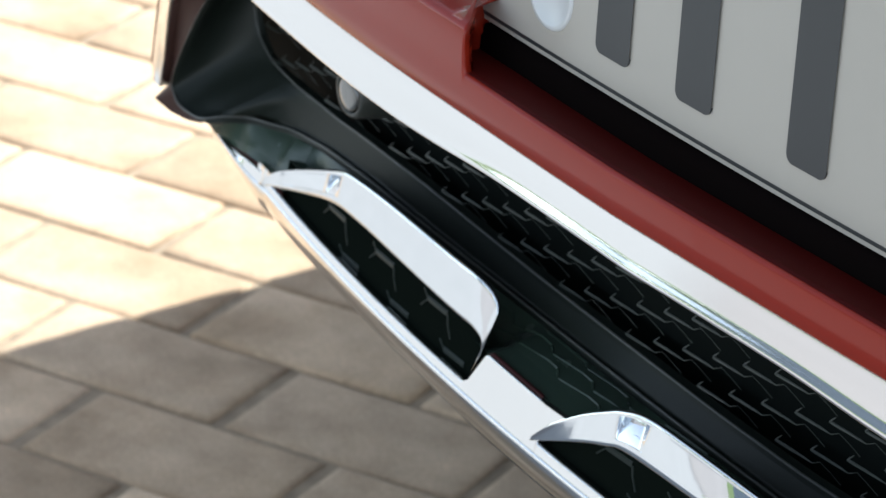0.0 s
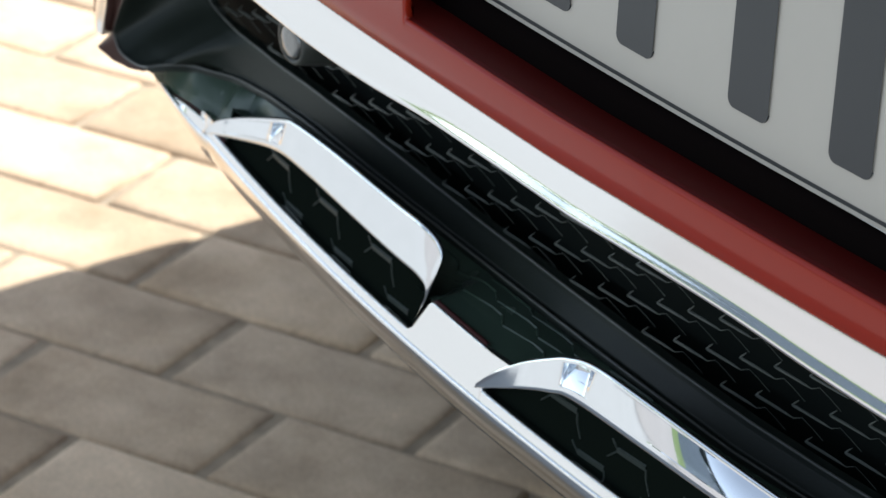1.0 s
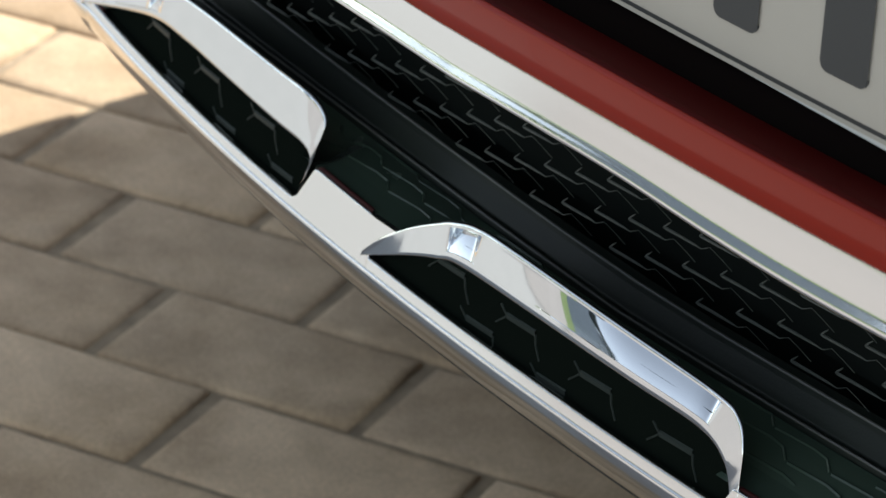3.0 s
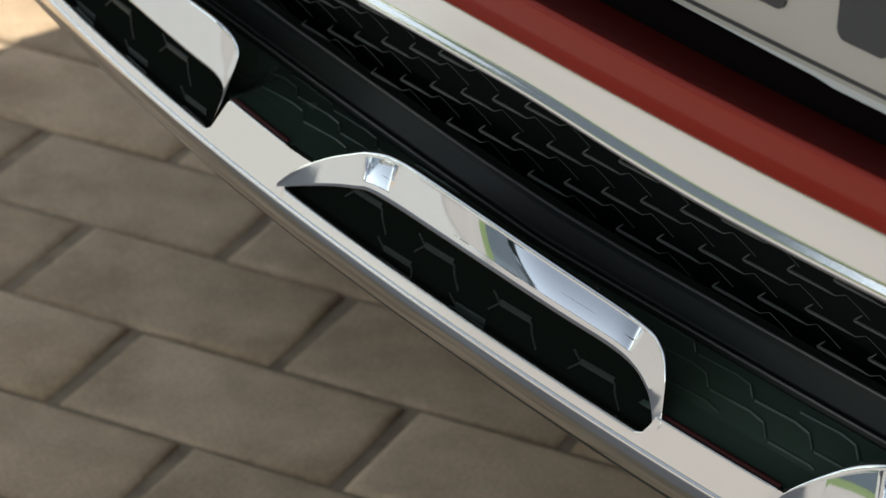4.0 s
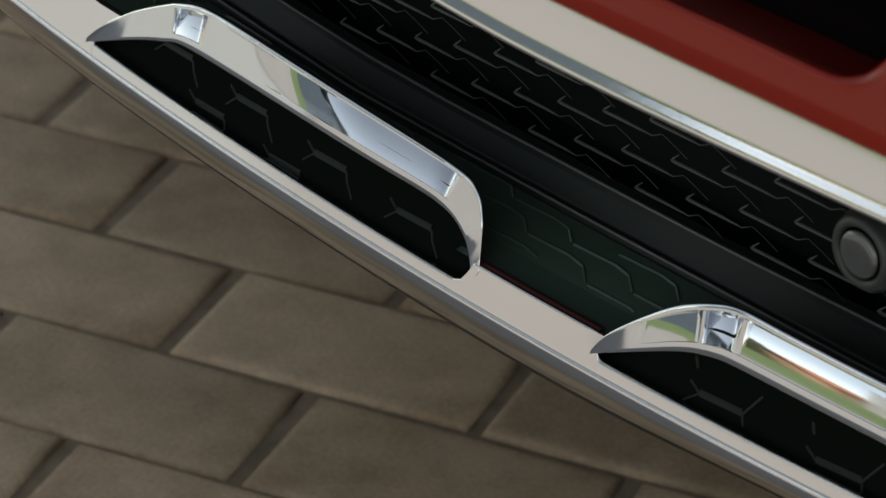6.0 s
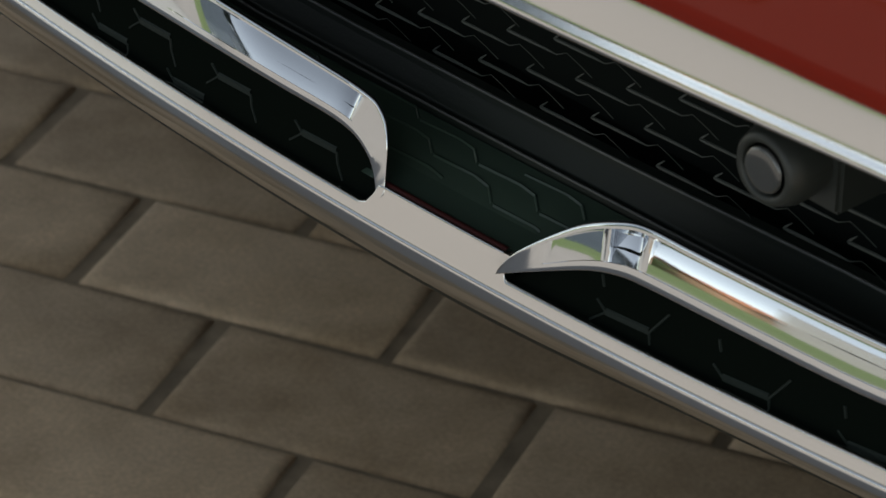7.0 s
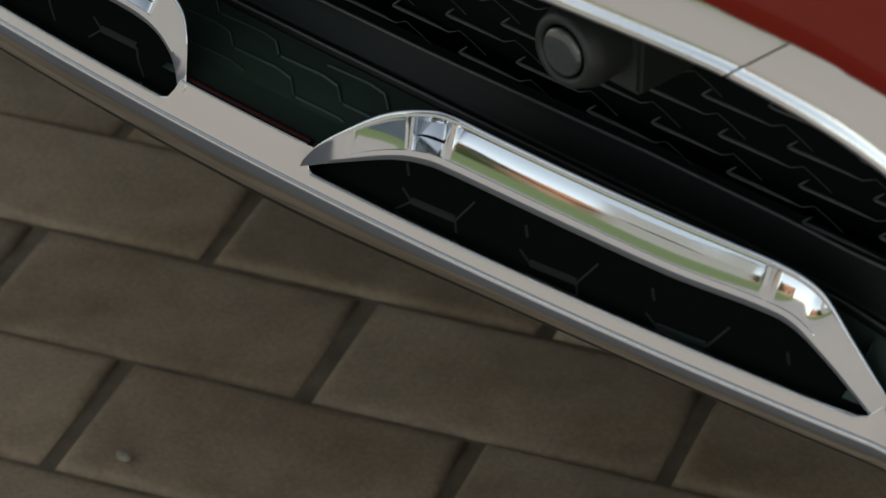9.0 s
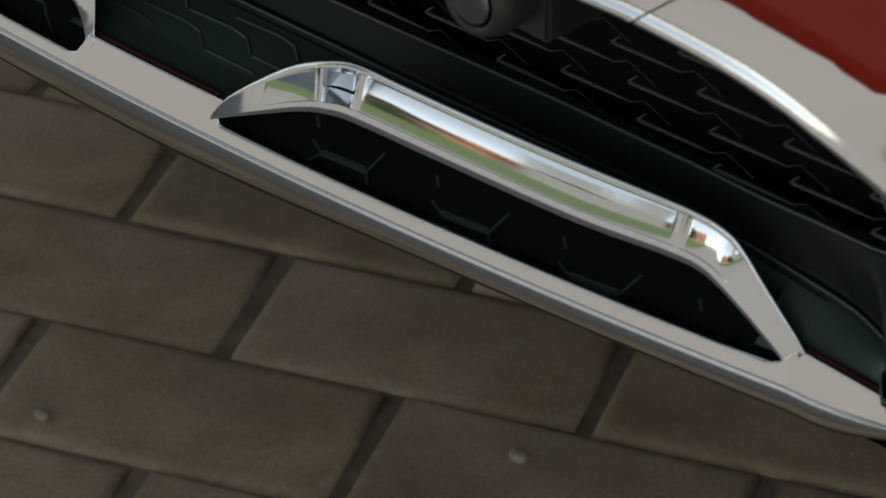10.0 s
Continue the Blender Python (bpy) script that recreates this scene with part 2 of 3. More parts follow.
# knee at the upper end of the slope, the panels scooped into the bar (from, to, fades at both ends, lean at its lower and upper side), top of the strip at its root
FIN_SHAPE = [
    (-0.3450, [(-0.4180, -0.3530, 0.008, 0.002, 20.0, 25.0), (-0.3528, -0.3370, 0.002, 0.003, 27.0, 33.0)], 0.3595),
    (-0.0770, [(-0.0735, -0.0490, 0.004, 0.003, 27.0, 33.0), (-0.0420, 0.1045, 0.120, 0.0030, 29.0, 35.5)], 0.3736),
    (0.2320, [(0.1940, 0.2255, 0.006, 0.002, 21.0, 28.0), (0.2258, 0.2437, 0.002, 0.002, 27.0, 31.0), (0.2440, 0.3740, 0.002, 0.003, 16.5, 24.8), (0.3742, 0.3990, 0.002, 0.010, 17.5, 23.5)], 0.3650),
]
FLAT_LEAN = math.tan(radians(9.5))


def matched(inner, outer, n):
    """Points along both outlines, each pair square across the bar."""
    a = resample(smooth_line([(x, 0, z - 0.0018) for x, z in inner]), 600)
    b = resample(smooth_line([(x, 0, z) for x, z in outer]), n)
    k, at = 0, []
    for i, q in enumerate(b):
        hi = min(k + 25, 599)
        k = min(range(k, hi + 1), key=lambda j: (a[j] - q).length)
        at.append(k / 599)
    at = [v + (1 - at[-1]) * (i / (n - 1)) ** 8 for i, v in enumerate(at)]
    for _ in range(6):
        at = [at[0]] + [sum(at[max(i - 4, 0):i + 5]) / len(at[max(i - 4, 0):i + 5]) for i in range(1, n - 1)] + [at[-1]]
    at[0], at[-1] = 0.0, 1.0
    pts = []
    for v in at:
        j = min(int(v * 599), 598)
        pts.append(a[j].lerp(a[j + 1], min(v * 599 - j, 1.0)))
    return pts, b


for (inner, outer), (knee, panels, web_top) in zip(FINS, FIN_SHAPE):
    n = 260
    a, b = matched(inner, outer, n)
    fs = [0.0, 0.0, 0.015, 0.05, 0.12, 0.215, 0.230] + [0.230 + 0.600 * k / 8 for k in range(1, 9)] + [0.842, 0.88, 0.93, 0.97, 1.0, 1.0, 0.94, 0.5]
    rows = [[] for _ in fs]
    for i in range(2, n):
        p, q = a[i], b[i]
        left = 0.5 - 0.5 * math.cos(min(max((q.x - b[0].x) / (knee + 0.01 - b[0].x), 0), 1) * math.pi) if i < n * 0.6 else 1.0
        right = math.sin(min((n - 1 - i) / (0.15 * n), 1) * math.pi / 2)
        e = min(left, right)
        wide = (q - p).length
        # how much of a scooped panel there is here, and its lean
        w, lean = 0.0, (20.0, 24.0)
        for lo, hi, fade0, fade1, lean0, lean1 in panels:
            if i < n * 0.93 and lo < q.x < hi:
                w = ease((q.x - lo) / fade0) * ease((hi - q.x) / fade1)
                lean = (lean0, lean1)
        dig = 0.0
        for k, f in enumerate(fs):
            flat = 0.0052 + (FLAT_LEAN + 0.15 * ease((i / n - 0.80) / 0.10)) * wide * f
            if 6 <= k < 15:
                if k > 6:
                    dig += wide * 0.075 * (math.tan(radians(lean[0] + (lean[1] - lean[0]) * (f - 0.230) / 0.600)) - FLAT_LEAN)
                flat += w * (dig + (0.0004 if panels[0][0] > 0 else 0.0003))
            if k in (0, 1, 2):
                flat = (0.0150, 0.0068, 0.0056)[k]
            elif k > 16:
                flat += (0.0002, 0.0007, 0.0020, 0.0034, 0.0060, 0.0060)[k - 17]
            m = p.lerp(q, f)
            foot_y = (0.0003 if i < n / 2 else 0.0012) + 0.25 * (flat - 0.0052) + LEAN * max(m.z + 0.005 - 0.350, 0)
            y = e * flat + (1 - e) * min(foot_y, flat)
            # the outlines are known at this set-back; nearer points move along the line of sight
            shift = 0.0054 + 0.0070 * f - y
            x = m.x + (0.99 - m.x) / (0.72 + bow(m.x)) * shift
            rows[k].append(Vector((x, bow(x) + y, m.z + 0.93 * shift)))
    part("fin_bar", grid(rows, sharp=(5, 6, 14, 15)), CHROME, guard, "mirror-bright chrome fin bar", True)
    # the strip runs on behind the root of the fin
    web = [[], [], [], []]
    for k, p in enumerate([rows[12][0] + Vector((-0.0035, 0, 0))] + rows[12][:120]):
        if p.z > web_top - 0.0005:
            break
        off = max(p.y - bow(p.x) - LEAN * (p.z - 0.350) + 0.0004, 0.0007) + 0.0004 * max(1 - k / 25, 0)
        crest_z = web_top - 0.0004 * max(1 - k / 6, 0)
        for r, z in zip(web, (p.z, p.z + 0.9 * (crest_z - p.z), crest_z)):
            r.append(Vector((p.x, bow(p.x) + off + LEAN * (z - 0.350), z)))
        web[3].append(web[2][-1] + Vector((0, 0.004, -0.0006)))
    part("guard_web", grid(web, sharp=(2,)), SATIN_CHROME, guard, smooth=True)


def ribs(cells, thick, depth, lean=0.0):
    """Bars from (point, point) pairs facing -y, each with a rounded front, going back by depth."""
    bm = bmesh.new()
    for p, q in cells:
        u = (q - p).normalized()
        v = Vector((0, -1, 0)).cross(u).normalized() * thick / 2
        back = Vector((0, depth, lean))
        ring = [v * 1.0 + back, v * 1.0 + Vector((0, 0.0012, 0)), v * 0.55, -v * 0.55, -v * 1.0 + Vector((0, 0.0012, 0)), -v * 1.0 + back]
        r0 = [bm.verts.new(p + o) for o in ring]
        r1 = [bm.verts.new(q + o) for o in ring]
        for k in range(5):
            bm.faces.new((r0[k], r0[k + 1], r1[k + 1], r1[k]))
    bmesh.ops.recalc_face_normals(bm, faces=bm.faces)
    return bm


# black inserts with a coarse honeycomb in the openings
# first upper band, pitch along the car, height and its change, first lower band and its height
COMBS = ((-0.2920, 0.0560, 0.3708, 0.0010, -0.2733, 0.3538), (-0.0275, 0.0500, 0.3692, -0.0028, -0.0050, 0.3528), (0.2290, 0.0522, 0.3586, -0.0026, 0.2030, 0.3000))
for (a, b), (_, crest), comb in zip(((-0.436, -0.179), (-0.136, 0.118), (0.176, 0.420)), FINS, COMBS):
    top_of = [(x, z) for k, (x, z) in enumerate(crest) if k == 0 or x > crest[k - 1][0]]
    top_of += [(top_of[-1][0] + 0.004, top_of[-1][1] - 0.012)]

    def under(z):
        return lambda x: min(z, lerp(top_of, x - 0.004) - 0.007)

    rows = [along(a, b, 90, o, under(z)) for o, z in ((0.0030, 0.3510), (0.0052, 0.3508), (0.0072, 0.3515), (0.0078, 0.3540), (0.0090, 0.3680), (0.0100, 0.3820), (0.0092, 0.3850), (0.0085, 0.3885))]
    insert = part("opening_insert", grid(rows), PIANO, guard, "black opening insert", True)
    first, pitch, z0, fall, low_first, low_z = comb
    for k in range(-1, 6):
        for x, z in ((first + pitch * k, z0 + fall * k), (low_first + pitch * k, low_z + fall * k)):
            lines = [((0, 0), (0.0195, 0.0008), 0.0040), ((0, 0), (-0.0045, 0.0036), 0.0011), ((0, 0), (-0.0070, -0.0058), 0.0010), ((0.0195, 0.0006), (0.0203, -0.0040), 0.0011), ((0.0203, -0.0040), (0.0235, -0.0098), 0.0009)]
            if b > 0.3:
                lines += [((0.0195, 0.0006), (0.0275, 0.0115), 0.0013), ((0.0490, 0.0112), (0.0502, 0.0068), 0.0012)]
            for (x0, dz0), (x1, dz1), wide in lines:
                q, r = [Vector((x + dx, bow(x + dx) + 0.0078 + 0.08 * (z + dz - 0.3540) - 0.0005, z + dz)) for dx, dz in ((x0, dz0), (x1, dz1))]
                if all(a + 0.006 < v.x < b - 0.006 and 0.3515 < v.z < lerp(top_of, v.x - 0.004) - 0.011 for v in (q, r)):
                    part("honeycomb_rib", ribs([(q, r)], wide, 0.004), RIDGE, insert)

# shelf, ledge and mesh of the grille
LINE = [(0, 0.3720), (0.1, 0.3750), (0.2, 0.3780), (0.3, 0.3800), (0.35, 0.3810), (0.39, 0.3795), (0.425, 0.3750), (0.47, 0.3640), (0.481, 0.3622)]
BASE = [(0, 0.3824), (0.05, 0.3833), (0.1, 0.3852), (0.2, 0.3888), (0.3, 0.3935), (0.36, 0.3945), (0.39, 0.3940), (0.455, 0.3970)]


def line_y(x):
    return 0.045 + 0.08 * x * x


def mesh_y(x):
    return 0.055 + 0.06 * x * x


def across(a, b, n, y, z):
    return [Vector((x, y(x), z(x))) for x in spread(a, b, n)]


# outer edge of the frame: along the shelf, curling forward at the corner, then up inside the trim
EDGE = [Vector((x, line_y(x), lerp(LINE, x))) for x in spread(0.0, 0.43, 44)]
CURL = [Vector(p) for p in ((0.4440, 0.0565, 0.3722), (0.4525, 0.0510, 0.3731), (0.4560, 0.0440, 0.3742), (0.4590, 0.0370, 0.3746), (0.4643, 0.0310, 0.3729))]
CHEEK_FRONT = [(0.4643, 0.3729), (0.4740, 0.3700), (0.4865, 0.3693), (0.4950, 0.3706), (0.5001, 0.3767), (0.4993, 0.3827), (0.4882, 0.4024), (0.4726, 0.4249), (0.4604, 0.4397), (0.4450, 0.4600), (0.4200, 0.4760), (0.40, 0.4830)]
CHEEK_BACK = [(0.4390, 0.3960), (0.4473, 0.3971), (0.4587, 0.3993), (0.4656, 0.4024), (0.4730, 0.4082), (0.4769, 0.4175), (0.4785, 0.4280), (0.4770, 0.4400), (0.4680, 0.4620), (0.4400, 0.4850), (0.42, 0.4950)]
curl = resample(smooth_line([EDGE[-2], EDGE[-1], *CURL])[8:], 36)
rim = resample(smooth_line([(x, 0.031, z) for x, z in CHEEK_FRONT]), 90)
outer_edge = EDGE + curl[1:] + rim[1:]
inner_edge = [Vector((x, mesh_y(x) - 0.001, lerp(BASE, x))) for x in spread(0.0, 0.405, 44)]
inner_edge += resample([inner_edge[-1], Vector((0.4304, mesh_y(0.43) - 0.001, 0.3950)), Vector((0.4390, mesh_y(0.439) - 0.001, 0.3960))], 36)[1:]
inner_edge += resample(smooth_line([(x, mesh_y(x) - 0.001, z) for x, z in CHEEK_BACK]), 90)[1:]


def both_sides(row):
    return [Vector((-p.x, p.y, p.z)) for p in row[:0:-1]] + row


def shelf_edge(side):
    """The shelf's front edge: on the strip's top where that is free, tucked behind the fins elsewhere."""
    free_spans = ((-0.484, -0.360), (-0.190, -0.106), (0.108, 0.192), (0.405, 0.484))
    lip, tuck = [], []
    for x in spread(0, 0.483, 500):
        free = any(lo <= side * x <= hi for lo, hi in free_spans)
        z = 0.3590 if side > 0 and x > 0.40 else lerp(TOPS, -x) + 0.0002 if x > 0.425 else 0.3562 if x > 0.40 else 0.3736 if side < 0 else 0.3648
        tuck.append(Vector((x, bow(x) + 0.0190, 0.3660 + (0.0080 * ease((x - 0.085) / 0.02) * ease((0.19 - x) / 0.02) if side < 0 else 0.0) - 0.05 * max(x - 0.40, 0))))
        lip.append(Vector((x, bow(x) + 0.0034 + LEAN * (z - 0.350), z - 0.0006)) if free else tuck[-1] - Vector((0, 0.001, 0.0004)))
    return lip, tuck


lip_left, front = shelf_edge(-1)
lip_right, front_right = shelf_edge(1)
back = []
for p in front:
    if p.x < 0.42:
        back.append(Vector((p.x, line_y(p.x) - 0.001, lerp(LINE, p.x) - 0.0022)))
    else:
        v = (p.x - 0.42) / 0.063 * 37
        k = min(int(v), 36)
        tail = [Vector((0.42, line_y(0.42), lerp(LINE, 0.42)))] + curl
        back.append(tail[min(k, len(tail) - 2)].lerp(tail[min(k + 1, len(tail) - 1)], v - k) - Vector((0, 0, 0.0022)))
# towards the corners the shelf narrows evenly from its lip to the frame
for edge, lip in ((front, lip_left), (front_right, lip_right)):
    for k, (p, q, r) in enumerate(zip(edge, lip, back)):
        edge[k] = p.lerp(q.lerp(r, 0.3), ease((p.x - 0.385) / 0.03))
rows = [[Vector((-p.x, p.y, p.z)) for p in lip_left[:0:-1]] + lip_right]
for f in (0, 0.02, 0.2, 0.5, 0.8, 1.0):
    up = Vector((0, 0, 0.0012 * math.sin(math.pi * f)))
    lf = [p.lerp(q, f) + up for p, q in zip(front, back)]
    rt = [p.lerp(q, f) + up for p, q in zip(front_right, back)]
    rows.append([Vector((-p.x, p.y, p.z)) for p in lf[:0:-1]] + rt)
shelf = part("grille_shelf", grid(rows), GLOSS, car, "gloss black shelf below the grille with embossed honeycomb", True)


def shelf_point(x, y):
    """A point on the shelf's skin, and whether it lies clear of the skin's edges."""
    k = min(int(abs(x) / 0.483 * 499), 499)
    p, q = (front if x < 0 else front_right)[k], back[k]
    f = (y - p.y) / (q.y - p.y)
    return Vector((x, y, p.z + (q.z - p.z) * f + 0.0012 * math.sin(math.pi * min(max(f, 0), 1)))), 0.06 < f < 0.99


# a dark red hem shows between the strip and the shelf
for lo, hi in ((-0.472, -0.404), (-0.184, -0.126), (0.116, 0.184), (0.424, 0.472)):
    rows = []
    for o, up in ((0.0026, -0.0006), (0.0032, 0.0004), (0.0044, 0.0006), (0.0056, -0.0006)):
        rows.append(along(lo, hi, 60, lambda x: o + LEAN * (top_z(x) - 0.350), lambda x: top_z(x) + up))
    part("guard_hem", grid(rows), HEM, guard, "dark red hem behind the strip", True)


# embossed honeycomb: start, the two steps of the lattice, long edge, link and slanting edge of a cell
START, STEP, DOWN, EDGES = (0.1050, 0.0400), (0.0183, 0.0060), (0.0190, -0.0098), ((0, 0), (0.0210, 0.0015), (0.0295, 0.0007), (0.0360, -0.0036))
for i in range(-40, 40):
    for j in range(-24, 24):
        x, y = START[0] + STEP[0] * i + DOWN[0] * j, START[1] + STEP[1] * i + DOWN[1] * j
        way = [p.lerp(q, v / 3) for p, q in zip([Vector(e) for e in EDGES], [Vector(e) for e in EDGES[1:]]) for v in range(3)] + [Vector(EDGES[-1])]
        line = [shelf_point(min(max(x + p.x, -0.44), 0.44), y + p.y) for p in way]
        if not (-0.40 < x < 0.37 and sum(ok for _, ok in line) > 3):
            continue
        line = [pt for pt in line if pt[1]]
        bm = bmesh.new()
        skin = []
        for n, (p, _) in enumerate(line):
            u = (line[min(n + 1, len(line) - 1)][0] - line[max(n - 1, 0)][0]).normalized()
            v = Vector((-u.y, u.x, 0)).normalized() * 0.0005
            skin.append([bm.verts.new(p + o) for o in (v * 1.6 - Vector((0, 0, 0.0003)), v * 0.5 + Vector((0, 0, 0.0005)), -v * 0.5 + Vector((0, 0, 0.0005)), -v * 1.6 - Vector((0, 0, 0.0003)))])
        for r, q in zip(skin, skin[1:]):
            for c in range(3):
                bm.faces.new((r[c], r[c + 1], q[c + 1], q[c]))
        bmesh.ops.recalc_face_normals(bm, faces=bm.faces)
        part("embossed_rib", bm, GLOSS, shelf)
rows = []
for f, back_mm, up_mm in ((0, -0.3, -3.0), (0, -0.2, -0.9), (0, 0.4, 0.2), (0, 0.7, 0.2), (0, 0.9, -0.5), (0, 1.5, -0.5), (0, 1.7, 0.0), (0, 2.2, 0.0), (0, 2.5, -0.9), (0.22, 1.6, -1.0), (0.45, 1.0, -1.0), (0.68, 0.5, -1.0), (0.88, 0.0, -0.8), (0.93, 0.0, -0.6), (0.965, 0.0, 0.4), (0.985, 0.0, 0.5), (1.0, 6.0, 0.4)):
    row = []
    for k, (p, q) in enumerate(zip(outer_edge, inner_edge)):
        m = p.lerp(q, f)
        wall = ease((k - 72) / 14.0)
        # on the side walls the small lip turns with the edge
        mm = Vector((-0.35 * wall * back_mm * (1 - f), back_mm * (1 - 0.3 * wall), up_mm * (1 - wall))) * 0.001
        dish = 4 * f * (1 - f) * 0.0035 * ease((k - 84) / 12.0)
        row.append(m + mm + Vector((dish, dish, 0)))
    rows.append(both_sides(row))
part("grille_frame", grid(rows, sharp=(3, 4, 5, 6)), SATIN, car, "satin black grille frame with smooth cheeks", True)
# thin beads along the frame's outer and inner edges, a lighter grey to paint the edge highlights
def bead(line, r, lift):
    rows = []
    for a in (-20, 20, 55, 90, 125, 160):
        rows.append(both_sides([p + Vector((0, -r * math.cos(radians(a)), lift + r * math.sin(radians(a)))) for p in line]))
    return grid(rows)


part("frame_bead", bead(outer_edge, 0.00060, 0.0004), GLINT_BEAD, car, "thin raised edge of the grille frame with its highlight painted in", True)
part("frame_bead", bead(inner_edge, 0.00065, 0.0008), GLINT_BEAD, car, "thin raised edge round the mesh with its highlight painted in", True)
rows = [across(-0.575, 0.575, 60, lambda x: mesh_y(x) + 0.034, lambda x: z) for z in (0.34, 0.53)]
part("grille_backing", grid(rows), VOID, car, "dark void behind the mesh")

rows = [across(-0.47, 0.47, 60, y, z) for y, z in ((lambda x: 0.24 * abs(x) ** 2.1 - 0.014, lambda x: 0.4995 - 0.25 * max(abs(x) - 0.36, 0)), (lambda x: mesh_y(x) + 0.035, lambda x: 0.512))]
part("grille_roof", grid(rows), MATT, car, "black roof of the grille recess")

# mesh: stairs of long flat ribs joined by short struts
def node(k, i, end):
    """The left or right end of a flat rib; the lattice widens slightly across the car."""
    pitch = 0.026562 + 0.00103 * i
    x = 0.15174 + pitch * k + 0.059121 * i + 0.000524 * i * i
    z = 0.392419 + (0.007328 + 0.000313 * i) * k + 0.001848 * i + 0.00029 * i * i
    if end:
        x, z = x + 1.06 * pitch, z + 0.0010
    return Vector((x, mesh_y(x), z))


def inside(p):
    return abs(p.x) < 0.479 - 0.5 * max(p.z - 0.45, 0) and p.z > lerp(BASE, abs(p.x)) + 0.001 and p.z < 0.497


def rib_lines(lines, depth):
    """One rib from several thin lines of (point, width), each with a front face leaning up."""
    bm = bmesh.new()
    for line in lines:
        rows = []
        for j, (p, wide) in enumerate(line):
            u = (line[min(j + 1, len(line) - 1)][0] - line[max(j - 1, 0)][0]).normalized()
            v = Vector((0, -1, 0)).cross(u).normalized() * wide / 2
            if v.z < 0:
                v = -v
            deep = depth * min(wide / 0.0007, 1.0) ** 1.5
            rows.append([bm.verts.new(p + k) for k in (v + Vector((0, deep, 0.4 * deep)), v + Vector((0, 0.4 * deep, 0)), v * 0.75 + Vector((0, 0.3 * deep, 0)), -v * 0.8, -v + Vector((0, 0.3 * deep, 0)), -v + Vector((0, deep, 0.4 * deep)))])
        for r, q in zip(rows, rows[1:]):
            for a, b, c, d in zip(r, r[1:], q[1:], q):
                bm.faces.new((a, b, c, d))
    bmesh.ops.recalc_face_normals(bm, faces=bm.faces)
    return bm


mesh = part("grille_mesh", grid([across(-0.478, 0.478, 60, lambda x: mesh_y(x) + 0.022 + 0.001 * q, lambda x: z) for q, z in ((0, 0.385), (1, 0.50))]), VOID, car, "satin black mesh grille")
TOP_ROW = 27
for i in range(-46, 12):
    for k in range(TOP_ROW, -3, -1):
        j = i + (TOP_ROW - k)
        p, q = node(k, j, False), node(k, j, True)
        if not (inside(p) and inside(q)):
            continue
        flat_line = [(p, 0.0004), (p + Vector((0.0014, 0, 0)), 0.0009), (p.lerp(q, 0.4), 0.0009), (p.lerp(q, 0.8), 0.0006), (q, 0.0003), (q + Vector((0.0051, 0.0003, 0.0027)), 0.0002), (q + Vector((0.0098, 0.0022, -0.0008)), 0.00024), (q + Vector((0.0145, 0.0040, -0.0047)), 0.0003)]
        hook = [(p + Vector((-0.0009, 0.0006, -0.0004)), 0.0002), (p + Vector((0.0003, 0.0003, 0.0005)), 0.0007), (p + Vector((0.0032, 0.0010, 0.0034)), 0.0003)]
        part("mesh_rib", rib_lines([flat_line, hook], 0.0007), RIB, mesh)
# chrome trim around the grille: (x, z) of the lower and the upper edge of one half
LOW = [(0, 0.5000), (0.05, 0.5010), (0.1, 0.5005), (0.15, 0.4970), (0.2, 0.4945), (0.3, 0.4930), (0.37, 0.4913), (0.40, 0.4885), (0.43, 0.4815), (0.455, 0.4700), (0.475, 0.4500), (0.488, 0.4300), (0.500, 0.4138), (0.516, 0.3890), (0.529, 0.3655)]
UPP = [(0, 0.5225), (0.05, 0.5230), (0.1, 0.5230), (0.15, 0.5222), (0.2, 0.5212), (0.3, 0.5190), (0.37, 0.5155), (0.40, 0.5128), (0.43, 0.5085), (0.46, 0.4995), (0.485, 0.4820), (0.503, 0.4580), (0.521, 0.4190), (0.538, 0.3780), (0.5345, 0.3660)]


def trim_y(x):
    return 0.24 * abs(x) ** 2.1 - 0.042 + 0.011 * min(max((abs(x) - 0.45) / 0.07, 0), 1)


TRIM_SECTION = [(0.0, 0.030), (0.0, 0.0050), (0.012, 0.0024), (0.03, 0.0014), (0.06, 0.0011), (0.11, 0.0013), (0.14, 0.0016), (0.17, 0.00195), (0.20, 0.00230), (0.23, 0.00262), (0.26, 0.00285), (0.29, 0.00300), (0.33, 0.00312), (0.38, 0.00325), (0.43, 0.00340), (0.55, 0.0038), (0.70, 0.0044), (0.85, 0.0052), (0.95, 0.0061), (1.0, 0.0075), (1.0, 0.014)]
low_half = resample(smooth_line([(x, 0, z) for x, z in LOW]), 220)
upp_half = resample(smooth_line([(x, 0, z) for x, z in UPP]), 220)


SEAM = min(range(220), key=lambda i: abs(0.5 * (low_half[i].x + upp_half[i].x) - 0.401))


def trim_rows(pairs, side, shift=0.0):
    """The groove below the face runs out towards the driver's side."""
    rows = []
    for f, o in TRIM_SECTION:
        row = []
        for n, (p, q) in enumerate(pairs):
            m = p.lerp(q, f)
            x = m.x + (shift if n == 0 else 0.0)
            plain = o - (0.0009 * ease((f - 0.10) / 0.20) if 0 < f < 1 else 0.0)
            deep = ease((side * x + 0.16) / 0.12)
            row.append(Vector((side * x, trim_y(x) + plain + (o - plain) * deep + 0.006 * (1 - f) * ease((x - 0.45) / 0.04), m.z)))
        rows.append(row)
    return rows


